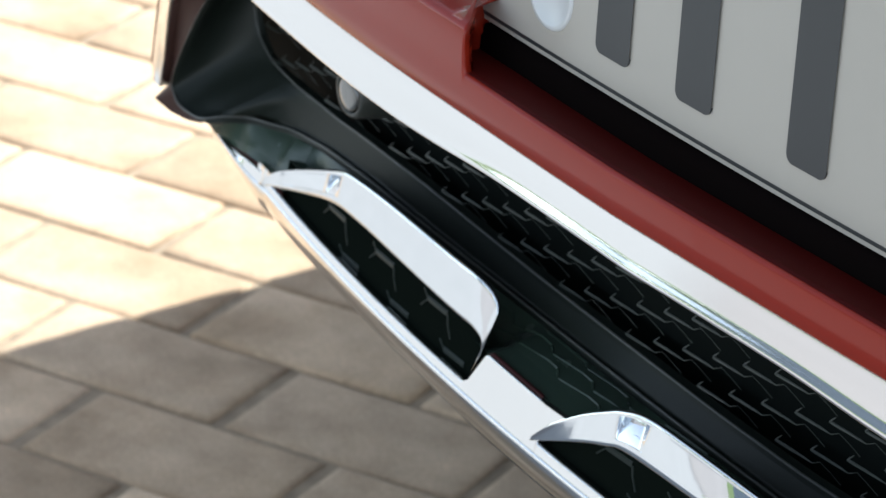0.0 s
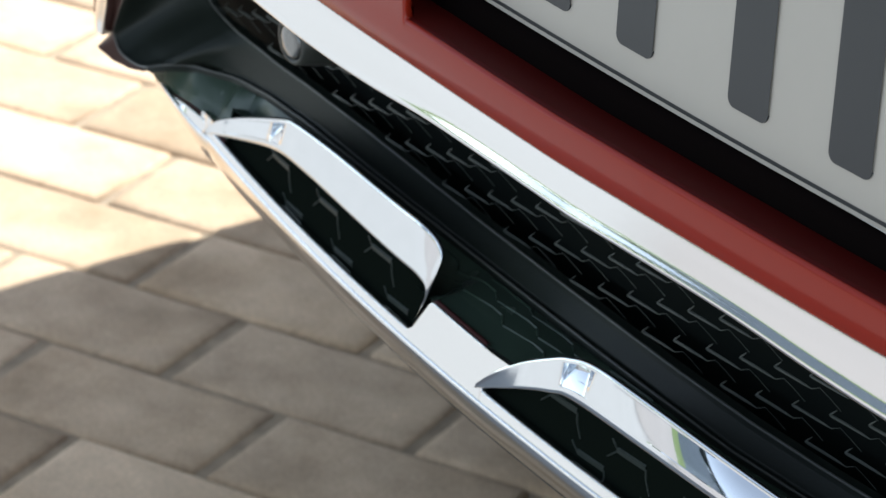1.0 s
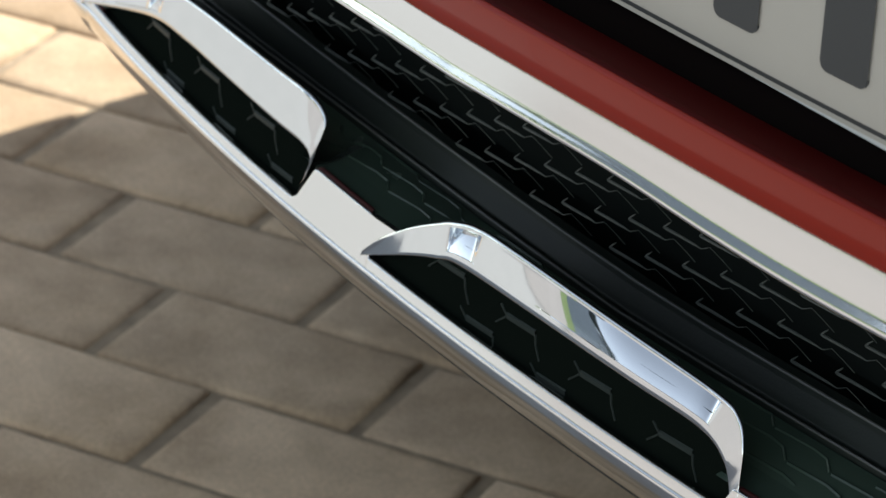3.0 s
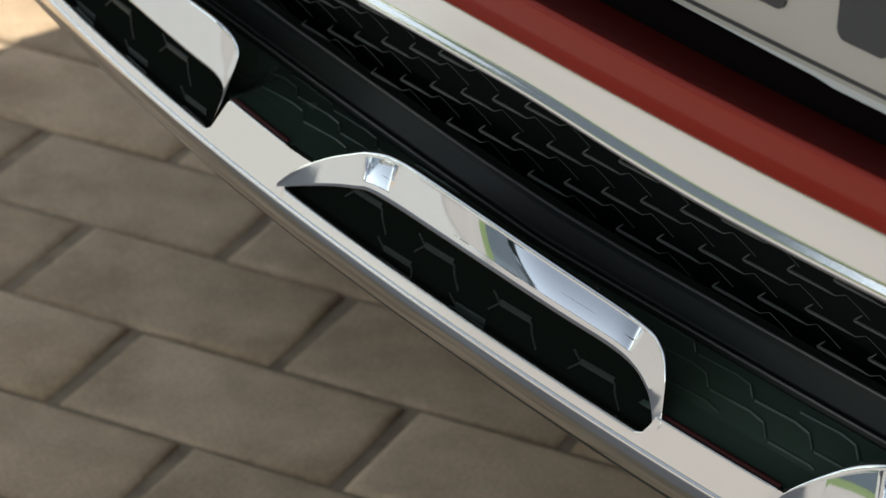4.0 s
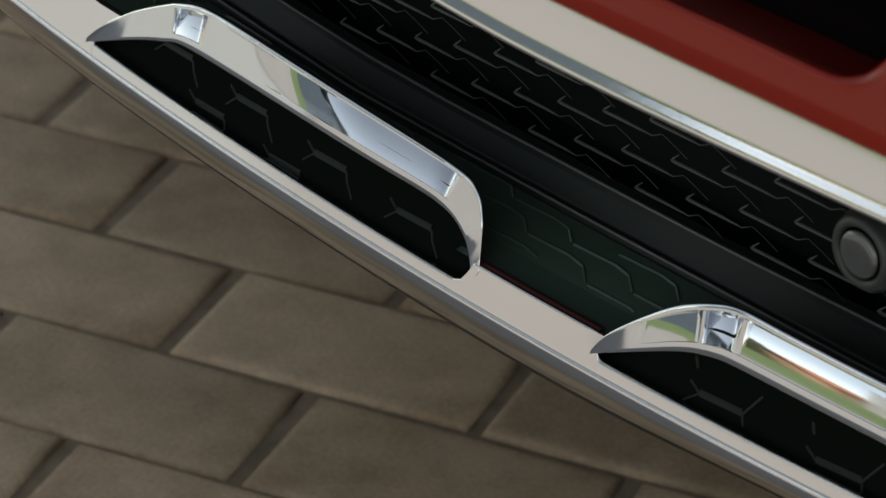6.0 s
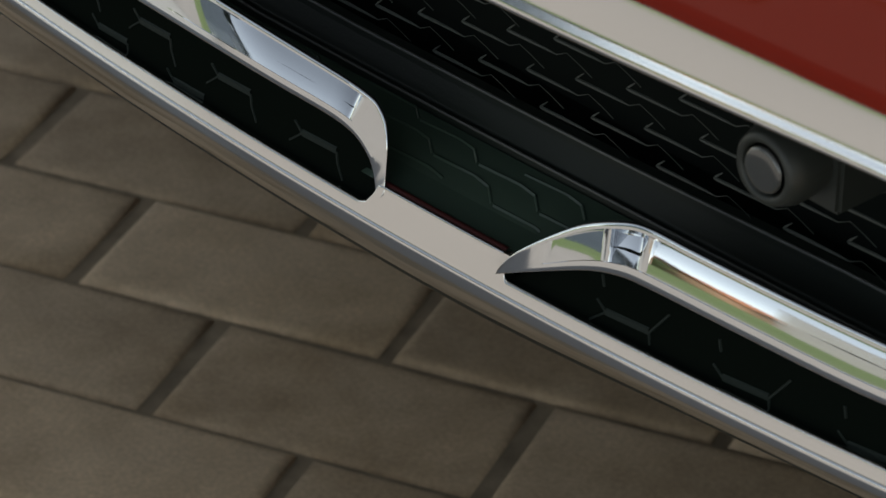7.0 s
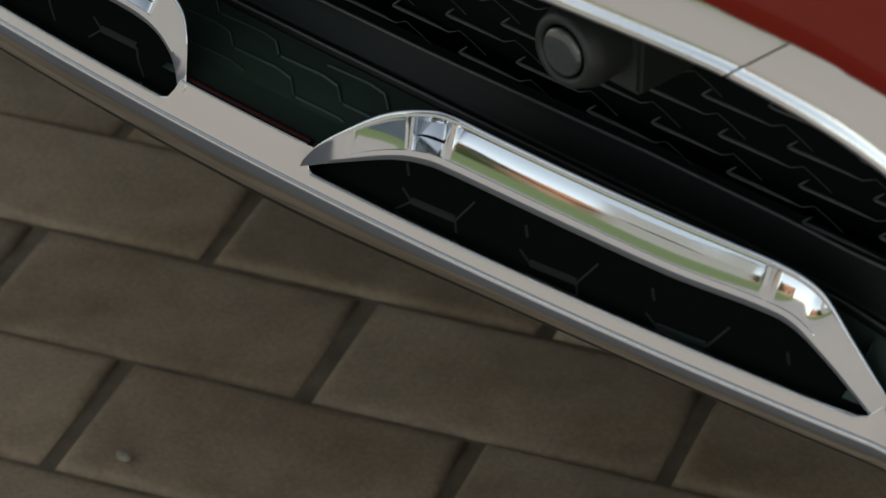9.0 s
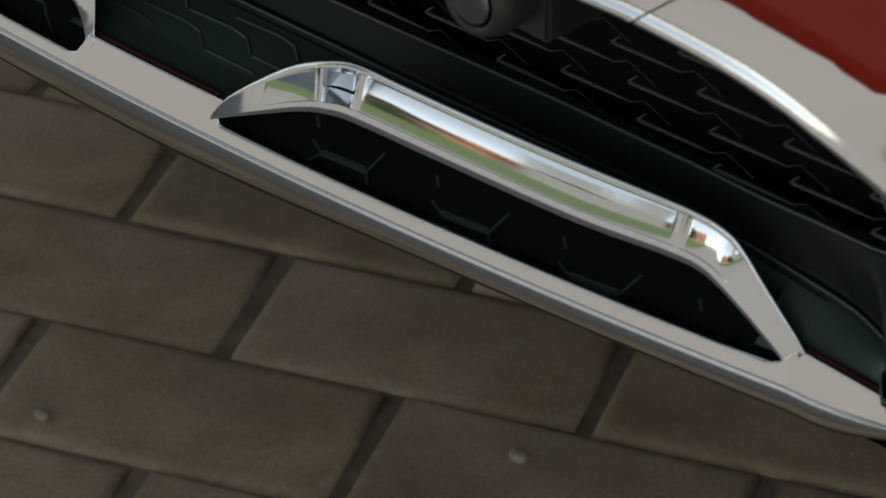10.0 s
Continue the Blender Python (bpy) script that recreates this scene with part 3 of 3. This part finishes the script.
PAIRS = list(zip(low_half, upp_half))
left, right = trim_rows(PAIRS[:SEAM + 1], -1), trim_rows(PAIRS[:SEAM + 1], 1)
part("chrome_trim", grid([a[:0:-1] + b for a, b in zip(left, right)]), SATIN_CHROME, car, "chrome trim strip above the grille", True)
for side in (-1, 1):
    part("chrome_trim_end", grid(trim_rows(PAIRS[SEAM:], side, 0.0009)), SATIN_CHROME, car, "curved chrome trim end with a seam", True)

# red lip between the trim's inner edge and the black frame, its shade put into the colour
for side in (-1, 1):
    hem = [Vector((p.x, trim_y(p.x) + 0.009 + 0.004 * ease((p.x - 0.44) / 0.05), p.z)) for p in low_half if p.x > 0.40]
    hem += [Vector((x, 0.0305, z)) for x, z in ((0.5190, 0.3645), (0.5019, 0.3634), (0.4836, 0.3656), (0.4674, 0.3698))]
    n = 90
    hem = resample(hem, n)
    inn = resample([Vector((x, 0.0300, z)) for x, z in CHEEK_FRONT[::-1]], n)
    rows = []
    for f, sink in ((0, 0), (0.08, -0.0006), (0.3, 0.0004), (0.7, 0.0012), (1.0, 0.0020)):
        rows.append([Vector((side * m.x, m.y + sink, m.z)) for m in (p.lerp(q, f) for p, q in zip(hem, inn))])
    part("bumper_lip", grid(rows), SHADED_LIP, car, "red lip inside the trim, darkened to red-brown for its shade", True)

# red bumper skin above the trim, wrapping round to the sides
sides = [(0.56, 0.055), (0.62, 0.125), (0.72, 0.24), (0.82, 0.37), (0.90, 0.52), (0.955, 0.70)]
rows = []
FACE = ((-0.006, 0.012), (0.0004, 0.006), (0.0007, 0.0010), (0.002, -0.0040), (0.005, -0.0066), (0.012, -0.0066), (0.0165, -0.0063), (0.0195, -0.0059))
# above the face the skin falls back into the pocket of the plate; beside the pocket it goes on upwards
POCKET = ((0.0210, -0.0054), (0.0214, -0.0040), (0.0205, -0.0010), (0.0190, 0.0040), (0.0170, 0.0100), (0.0110, 0.0175), (0.0040, 0.0240), (0.0100, 0.0500), (0.034, 0.055), (0.10, 0.058))
BESIDE = ((0.0240, -0.0058), (0.0290, -0.0058), (0.0340, -0.0056), (0.0390, -0.0052), (0.0415, -0.0040), (0.0425, -0.0010), (0.0428, 0.0200), (0.0430, 0.0400), (0.045, 0.055), (0.10, 0.058))
REST = ((0.16, 0.060), (0.24, 0.065), (0.36, 0.09), (0.46, 0.16), (0.50, 0.28))


def pocket_end(o):
    """The pocket's end wall is undercut: it runs outwards as it goes back."""
    return -0.1075 - 0.0270 * ease((o + 0.0054) / 0.022)


for (d0, o0), (d1, o1) in [*zip(FACE, FACE), *zip(POCKET, BESIDE), *zip(REST, REST)]:
    skin = []
    for x in spread(-0.47, -0.116, 110) + spread(-0.115, -0.104, 23) + spread(-0.103, 0.47, 190):
        w = ease((-0.1075 - x) / 0.0020) + ease((x - 0.318) / 0.035)
        d, o = d0 + (d1 - d0) * w * (1 - 0.6 * ease((abs(x) - 0.16) / 0.06) * (x < 0)), o0 + (o1 - o0) * w
        k = min(range(len(upp_half)), key=lambda i: abs(upp_half[i].x - abs(x)))
        z = upp_half[k].z if d < 0.047 else 0.5225 - 0.06 * x ** 2 - 0.27 * max(abs(x) - 0.40, 0) ** 2
        shift = (0.1075 + pocket_end(o)) * ease((x + 0.125) / 0.015) * ease((0.02 - x) / 0.10) if d < 0.047 else 0.0
        skin.append(Vector((x + shift, trim_y(x) + o, z + d)))
    out = [Vector((x, y + max(o, 0), skin[-1].z)) for x, y in sides]
    rows.append([Vector((-p.x, p.y, p.z)) for p in out[::-1]] + skin + out)
bumper = part("bumper", grid(rows), RED, car, "glossy red painted front bumper", True)
for side in (-1, 1):
    rows = []
    for f in (0, 0.5, 1):
        row = [Vector((side * (x + 0.002), trim_y(x) + 0.006, z)) for x, z in UPP[9:]]
        out = [Vector((side * 0.955, 0.70, z)) for x, z in UPP[9:]]
        mid = [Vector((side * 0.64, 0.15, z)) for x, z in UPP[9:]]
        rows.append(row if f == 0 else mid if f == 0.5 else out)
    part("bumper_side", grid(rows), RED, car, smooth=True)

# parking sensors in the mesh
for side in (-1, 1):
    def ring(y, r, dx=0.0, dz=0.0):
        return [Vector((side * (0.3008 - dx) + r * math.cos(t), y, 0.4505 + dz + r * math.sin(t))) for t in [2 * math.pi * i / 40 for i in range(41)]]
    rows = [ring(0.0190, 0.0090), ring(0.0172, 0.0094), ring(0.0165, 0.0104), ring(0.0166, 0.0118), ring(0.0180, 0.0130), ring(0.024, 0.0148), ring(0.034, 0.0146, 0, 0.0005), ring(0.042, 0.0136, 0, 0.001), ring(0.066, 0.0130, 0, 0.001)] if side > 0 else [ring(0.0190, 0.0086), ring(0.0172, 0.0090), ring(0.0165, 0.0098), ring(0.0166, 0.0110), ring(0.0180, 0.0118), ring(0.024, 0.0130), ring(0.034, 0.0160, 0, 0.001), ring(0.048, 0.0215, 0, 0.002), ring(0.066, 0.0300, 0, 0.004)]
    housing = part("parking_sensor", grid(rows), SENSOR, car, "grey-black parking sensor pod", True)
    bm = bmesh.new()
    if side > 0:
        box(bm, (0.2900, 0.0340, 0.4505 - 0.0165), (0.3190, 0.0610, 0.4505 + 0.022))
    else:
        box(bm, (-0.3133, 0.0400, 0.4505 - 0.0185), (-0.2883, 0.0610, 0.4505 + 0.022))
    bmesh.ops.bevel(bm, geom=bm.edges[:], offset=0.0015, segments=2, affect="EDGES")
    part("sensor_bracket", bm, SENSOR, housing)
    rows = [ring(0.0172, 0.0083), ring(0.0164, 0.0080), ring(0.0160, 0.0070), ring(0.0160, 0.0035), ring(0.0160, 0.0001)]
    part("sensor_face", grid(rows), LENS, housing, "pale grey sensor face", True)

# pocket of the plate: its shade is painted, a deep red strip along the edge of the paint, then an added black wall
def pocket_row(o, d):
    return [Vector((x, trim_y(x) + o, lerp(UPP, abs(x)) + d)) for x in spread(pocket_end(o) + 0.0005, 0.334, 90)]


part("pocket_shade_strip", grid([pocket_row(o, d) for o, d in ((-0.0042, 0.0200), (-0.0040, 0.0217), (-0.0010, 0.0216), (0.0040, 0.0212), (0.0100, 0.0204), (0.0170, 0.0190))]), POCKET_SHADE, bumper, "deep red strip painting the shade in the plate pocket", True)
part("pocket_shade_wall", grid([pocket_row(o, d) for o, d in ((0.0160, 0.0170), (0.0180, 0.0250), (0.0200, 0.0290), (0.0300, 0.0300), (0.0600, 0.0480))]), POCKET_DARK, bumper, "dull black wall standing in for the shade behind the plate", True)

# number plate
def plate_point(x, z, proud=0.0):
    return Vector((x, -0.018 + 0.12 * x * x + 0.05 * (z - 0.55) - proud, z))


def plate_patch(x0, x1, z0, z1, r, proud, back, n=8, skirt=True):
    """A rounded sheet on the plate's curve."""
    outline = []
    for cx, cz, a0 in ((x1 - r, z0 + r, -90), (x1 - r, z1 - r, 0), (x0 + r, z1 - r, 90), (x0 + r, z0 + r, 180)):
        for k in range(n + 1):
            t = radians(a0 + 90 * k / n)
            outline.append((cx + r * math.cos(t), cz + r * math.sin(t)))
    bm = bmesh.new()
    nx = max(int((x1 - x0) / 0.02), 1)
    cols = []
    for i in range(nx + 1):
        x = x0 + (x1 - x0) * i / nx
        cut = 0.0
        e = min(x - x0, x1 - x)
        if e < r:
            cut = r - math.sqrt(max(r * r - (r - e) ** 2, 0))
        cols.append((x, z0 + cut, z1 - cut))
    if r > 0:
        cols = []
        xs = sorted({round(v, 5) for v in [x0 + r * (1 - math.cos(radians(90 * k / n))) for k in range(n + 1)] + [x1 - r * (1 - math.cos(radians(90 * k / n))) for k in range(n + 1)] + spread(x0 + r, x1 - r, nx + 1)})
        for x in xs:
            e = min(x - x0, x1 - x)
            cut = r - math.sqrt(max(r * r - (r - e) ** 2, 0)) if e < r else 0.0
            cols.append((x, z0 + cut, z1 - cut))
    rows = [[plate_point(x, a, back) for x, a, b in cols], [plate_point(x, a, proud) for x, a, b in cols], [plate_point(x, b, proud) for x, a, b in cols], [plate_point(x, b, back) for x, a, b in cols]]
    return grid(rows)


holder = part("plate_holder", plate_patch(-0.264, 0.286, 0.5490, 0.668, 0.016, 0.0, -0.010), PALE, car, "pale plate holder rim")
plate = part("number_plate", plate_patch(-0.260, 0.282, 0.5532, 0.664, 0.013, 0.0022, 0.0), PLATE, car, "white number plate with dark characters as bars")
part("plate_border", plate_patch(-0.2575, 0.2795, 0.5552, 0.6620, 0.0110, 0.0026, 0.0), INK, plate)
part("plate_field", plate_patch(-0.2555, 0.2775, 0.5572, 0.6600, 0.0095, 0.0030, 0.0), PLATE, plate)
for x0, x1 in ((-0.196, -0.160), (-0.063, -0.020), (-0.010, 0.034), (0.059, 0.102), (0.117, 0.157), (0.174, 0.208), (0.220, 0.255)):
    c = 0.5 * (x0 + x1)
    part("character_bar", plate_patch(c - 0.0115, c + 0.0115, 0.5690, 0.6440, 0.004, 0.0038, 0.0), INK, plate, "plain dark bar")
seal = [[plate_point(-0.0868 + r * math.cos(t), 0.5815 + r * math.sin(t), h) for t in [2 * math.pi * i / 32 for i in range(33)]] for r, h in ((0.0160, 0.0028), (0.0158, 0.0036), (0.0135, 0.0038), (0.0132, 0.0034), (0.0001, 0.0034))]
part("plate_seal", grid(seal), PALE, plate, "round silver seal", True)

# body, wheels and glass behind the bumper
bm = bmesh.new()
box(bm, (-0.955, 0.72, 0.30), (0.955, 4.60, 0.98))
bmesh.ops.bevel(bm, geom=bm.edges[:], offset=0.06, segments=3, affect="EDGES")
part("car_body", bm, RED, car, smooth=True)
rows = [[Vector((x, y, z)) for x in spread(-0.90, 0.90, 12)] for y, z in ((0.20, 0.90), (0.30, 0.985), (0.7, 1.04), (1.5, 1.10), (1.55, 1.0), (0.7, 0.8))]
part("bonnet", grid(rows, True), RED, car, smooth=True)
roof = [[Vector((s * w, y, z)) for s in (-1, -0.5, 0, 0.5, 1)] for y, z, w in ((1.45, 1.08, 0.82), (2.05, 1.58, 0.66), (2.8, 1.66, 0.66), (4.0, 1.60, 0.64), (4.55, 1.05, 0.80))]
part("cabin", grid(roof), GLASS, car, "dark glazed cabin", True)
bm = bmesh.new()
box(bm, (-0.80, 1.46, 0.95), (0.80, 4.5, 1.20))
part("cabin_base", bm, RED, car)
bm = bmesh.new()
box(bm, (-0.80, 0.45, 0.135), (0.80, 4.4, 0.30))
box(bm, (-0.46, 0.13, 0.34), (0.46, 0.72, 0.88))
part("underbody", bm, MATT, car, "black underbody tray")
# unseen tray added to block light; like the underbody it hangs low, darkening the pavers
rows = [[Vector((x, bow(x) * (1 - ease((o - 0.1) / 0.36)) + o, z)) for x in spread(-0.47, 0.47, 40)] for o, z in ((0.030, 0.3190), (0.06, 0.294), (0.099, 0.264), (0.17, 0.212), (0.25, 0.165), (0.34, 0.140), (0.46, 0.135))]
part("nose_shade_tray", grid(rows), MATT, car, "unseen black tray under the nose, hung low to shade the pavers")
for x in (-0.80, 0.80):
    for y in (0.95, 3.75):
        rows = [[Vector((x + dx, y + r * math.cos(t), 0.355 + r * math.sin(t))) for t in [2 * math.pi * i / 36 for i in range(37)]] for dx, r in ((-0.12, 0.20), (-0.12, 0.33), (-0.09, 0.355), (0.09, 0.355), (0.12, 0.33), (0.12, 0.20))]
        wheel = part("wheel", grid(rows), TYRE, car, "black tyre", True)
        rows = [[Vector((x + dx, y + r * math.cos(t), 0.355 + r * math.sin(t))) for t in [2 * math.pi * i / 36 for i in range(37)]] for dx, r in ((-0.115, 0.21), (-0.10, 0.02), (0.10, 0.02), (0.115, 0.21))]
        part("rim", grid(rows), CHROME, wheel, smooth=True)

# pavers
P0, PA, PL, PW = (-0.5757, 0.4123), 0.44756, 0.1847, 0.09305
d, e = Vector((math.cos(PA), math.sin(PA), 0)), Vector((math.sin(PA), -math.cos(PA), 0))
pavement = thing("pavement", (0, 0, 0), "beige concrete pavers laid in running bond with sandy joints", "pavement", "structure")
bm = bmesh.new()
lx, ly = PL - 0.0080, PW - 0.0022
low = [bm.verts.new((sx * lx / 2, sy * ly / 2, -0.05)) for sx, sy in ((-1, -1), (1, -1), (1, 1), (-1, 1))]
rings = [low]
for inset, z in ((0.0, -0.0050), (0.0010, -0.0028), (0.0026, -0.0014), (0.0048, -0.0006), (0.0075, -0.0002), (0.0110, 0.0)):
    rings.append([bm.verts.new((sx * (lx / 2 - inset), sy * (ly / 2 - inset), z)) for sx, sy in ((-1, -1), (1, -1), (1, 1), (-1, 1))])
for r, q in zip(rings, rings[1:]):
    for k in range(4):
        bm.faces.new((r[k], r[(k + 1) % 4], q[(k + 1) % 4], q[k]))
bm.faces.new(rings[-1])
me = bpy.data.meshes.new("paver")
bm.normal_update()
bm.to_mesh(me)
bm.free()
me.materials.append(PAVER)
for p in me.polygons:
    p.use_smooth = p.index >= 4
rng = random.Random(4)
rest = []
for row in range(-75, 75):
    for col in range(-48, 38):
        u = (col + (0.5 if row % 2 else 0.0)) * PL
        c = Vector((*P0, 0)) + d * u + e * ((row + 0.5) * PW)
        turn = Matrix.Translation((c.x, c.y, rng.uniform(-0.0012, 0.0008))) @ pose(0, 0, 0, rng.uniform(-0.25, 0.25), rng.uniform(-0.25, 0.25), math.degrees(PA) + rng.uniform(-0.25, 0.25))
        if not (-1.75 < c.x < 0.42 and -0.12 < c.y < 0.85 and c.y > -0.45 - 0.33 * c.x):
            if -6.5 < c.x < 4 and -0.16 < c.y < 4:
                rest.append(turn)
            continue
        ob = new("paver", me)
        ob.parent = pavement
        ob.matrix_basis = turn
verts, faces = [], []
base = [v.co.copy() for v in me.vertices]
polys = [tuple(p.vertices) for p in me.polygons]
for m in rest:
    n = len(verts)
    verts += [m @ v for v in base]
    faces += [tuple(n + i for i in f) for f in polys]
far = bpy.data.meshes.new("outer_pavers")
far.from_pydata(verts, [], faces)
far.materials.append(PAVER)
tagged(new("outer_pavers", far), kind="stuff").parent = pavement


# sand bed under the pavers
bm = bmesh.new()
box(bm, (-6.6, -0.22, -0.011), (4.1, 4.1, -0.0042))
bed = part("sand_bed", bm, SAND, pavement, "sandy joints between the pavers")


# pale slab in front of the pavers, its edge slanting away from the car
bm = bmesh.new()
outline = ((-0.31, -0.23), (-6.6, -0.23), (-6.6, -4.15), (-3.86, -4.15))
top, under = [[bm.verts.new((x, y, z)) for x, y in outline] for z in (-0.0040, -0.06)]
bm.faces.new(top)
for k in range(4):
    bm.faces.new((top[k], under[k], under[(k + 1) % 4], top[(k + 1) % 4]))
bmesh.ops.recalc_face_normals(bm, faces=bm.faces)
part("slab", bm, PALE_SLAB, pavement, "pale concrete slab beside the pavers")

# far surroundings that show only in the polished chrome
def house(place, turn, size, wall_mat, label):
    w, dp, hgt = size
    home = thing("house", place, label, "house")
    home.matrix_world = Matrix.Translation(place) @ pose(0, 0, 0, 0, 0, turn)
    bm = bmesh.new()
    box(bm, (-w / 2, -dp / 2, 0), (w / 2, dp / 2, hgt))
    part("wall", bm, wall_mat, home)
    rows = [[Vector((x, y, z)) for x in (-w / 2 - 0.4, w / 2 + 0.4)] for y, z in ((-dp / 2 - 0.4, hgt - 0.1), (0, hgt + 0.3 * dp), (dp / 2 + 0.4, hgt - 0.1), (dp / 2 + 0.4, hgt + 0.1), (0, hgt + 0.3 * dp + 0.2), (-dp / 2 - 0.4, hgt + 0.1))]
    part("roof", grid(rows, True), SLATE if wall_mat == SLATE else ROOFTILE, home)
    for k in (-0.28, 0.0, 0.28):
        bm = bmesh.new()
        box(bm, (k * w - 0.6, dp / 2, hgt - 1.9), (k * w + 0.6, dp / 2 + 0.05, hgt - 0.6))
        part("window", bm, GLASS, home)
    return home


def toward(azimuth, distance):
    a = radians(azimuth)
    return (distance * math.sin(a), -distance * math.cos(a), 0.0)


for az, dist, turn, size in ((-29.0, 62, 30, (14, 8, 3.0)), (-22.5, 70, 20, (12, 8, 3.2)), (-11.0, 66, 5, (13, 8, 3.0))):
    house(toward(az, dist), turn, size, PLASTER, "low sandy house with orange tiled roof beyond the lawn")
house(toward(-35.0, 27), 35, (5.2, 6, 6.2), SLATE, "tall narrow house clad in dark blue-grey slate")
# unseen grey block, added so that a grey patch reflects in the chrome
block = thing("grey_block", toward(-17.7, 40), "narrow grey flat-roofed block, added to reflect as a grey patch in the chrome", "small building")
block.matrix_world = Matrix.Translation(toward(-17.7, 40)) @ pose(0, 0, 0, 0, 0, -17.7)
bm = bmesh.new()
box(bm, (-1.15, -1.6, 0), (1.15, 1.6, 7.6))
part("wall", bm, GREYWALL, block)
bm = bmesh.new()
box(bm, (-1.3, -1.75, 7.6), (1.3, 1.75, 7.8))
part("roof", bm, CONCRETE, block)
bm = bmesh.new()
box(bm, (-420, -420, -0.011), (-1.0, -4.2, -0.002))
lawn = part("lawn", bm, GRASS, None, "mown green lawn beyond the road", kind="structure")
lawn["category"] = "lawn"


def tree(place, height, seed):
    r = random.Random(seed)
    root = thing("tree", place, "leafy green tree far beyond the road", "tree")
    rows = [[Vector((rad * math.cos(t), rad * math.sin(t), z)) for t in [2 * math.pi * i / 8 for i in range(9)]] for rad, z in ((0.22, 0), (0.16, height * 0.3), (0.09, height * 0.65), (0.02, height * 0.95))]
    bm = grid(rows)
    for _ in range(6):
        a = r.uniform(0, 6.28)
        z0 = height * r.uniform(0.3, 0.6)
        tip = Vector((math.cos(a), math.sin(a), 0.8)) * height * 0.25
        w = Vector((-math.sin(a), math.cos(a), 0)) * 0.06
        v = [bm.verts.new(Vector((0, 0, z0)) + o) for o in (w, -w, Vector((0, 0, 0.1)), tip)]
        for f in ((0, 1, 3), (1, 2, 3), (2, 0, 3)):
            bm.faces.new([v[i] for i in f])
    part("trunk", bm, BARK, root)
    verts, faces = [], []
    for _ in range(2400):
        d3 = Vector((r.gauss(0, 1), r.gauss(0, 1), r.gauss(0, 1))).normalized() * r.uniform(0.35, 1.0) ** 0.5
        c = Vector((d3.x * height * 0.30, d3.y * height * 0.30, height * 0.56 + d3.z * height * 0.44)) + Vector((r.gauss(0, 0.2), r.gauss(0, 0.2), r.gauss(0, 0.2)))
        k = len(verts)
        for _ in range(3):
            verts.append(c + Vector((r.uniform(-1, 1), r.uniform(-1, 1), r.uniform(-1, 1))) * 0.42)
        faces.append((k, k + 1, k + 2))
    me = bpy.data.meshes.new("crown")
    me.from_pydata(verts, [], faces)
    me.materials.append(LEAF)
    ob = new("crown", me)
    ob.parent = root


for k, (az, dist, high) in enumerate(((-60.0, 74, 4.0), (-54.5, 74, 3.8), (-50.0, 73, 4.2), (-44.5, 44, 8.6), (-42.0, 42, 9.0), (-39.5, 43, 9.8), (-30.5, 56, 3.4), (-25.5, 55, 3.6), (-14.0, 46, 4.4), (-56.0, 62, 3.6))):
    tree(toward(az, dist), high, k)


# small pale pebbles lying on the pavers
def pebble(x, y, r, seed):
    rr = random.Random(seed)
    bm = bmesh.new()
    bmesh.ops.create_icosphere(bm, subdivisions=2, radius=r)
    for v in bm.verts:
        v.co = Vector((v.co.x * 1.25, v.co.y, v.co.z * 0.6)) * rr.uniform(0.88, 1.10)
        v.co.z += r * 0.5
    ob = part("pebble", bm, PEBBLE, None, smooth=True)
    ob.location = (x, y, 0.0)
    tagged(ob, "small pale pebble lying on a paver", "pebble", group="pebbles on the paving")


for k, (x, y, r) in enumerate(((0.0790, 0.2797, 0.0042), (-0.1012, 0.1421, 0.0034))):
    pebble(x, y, r, k)
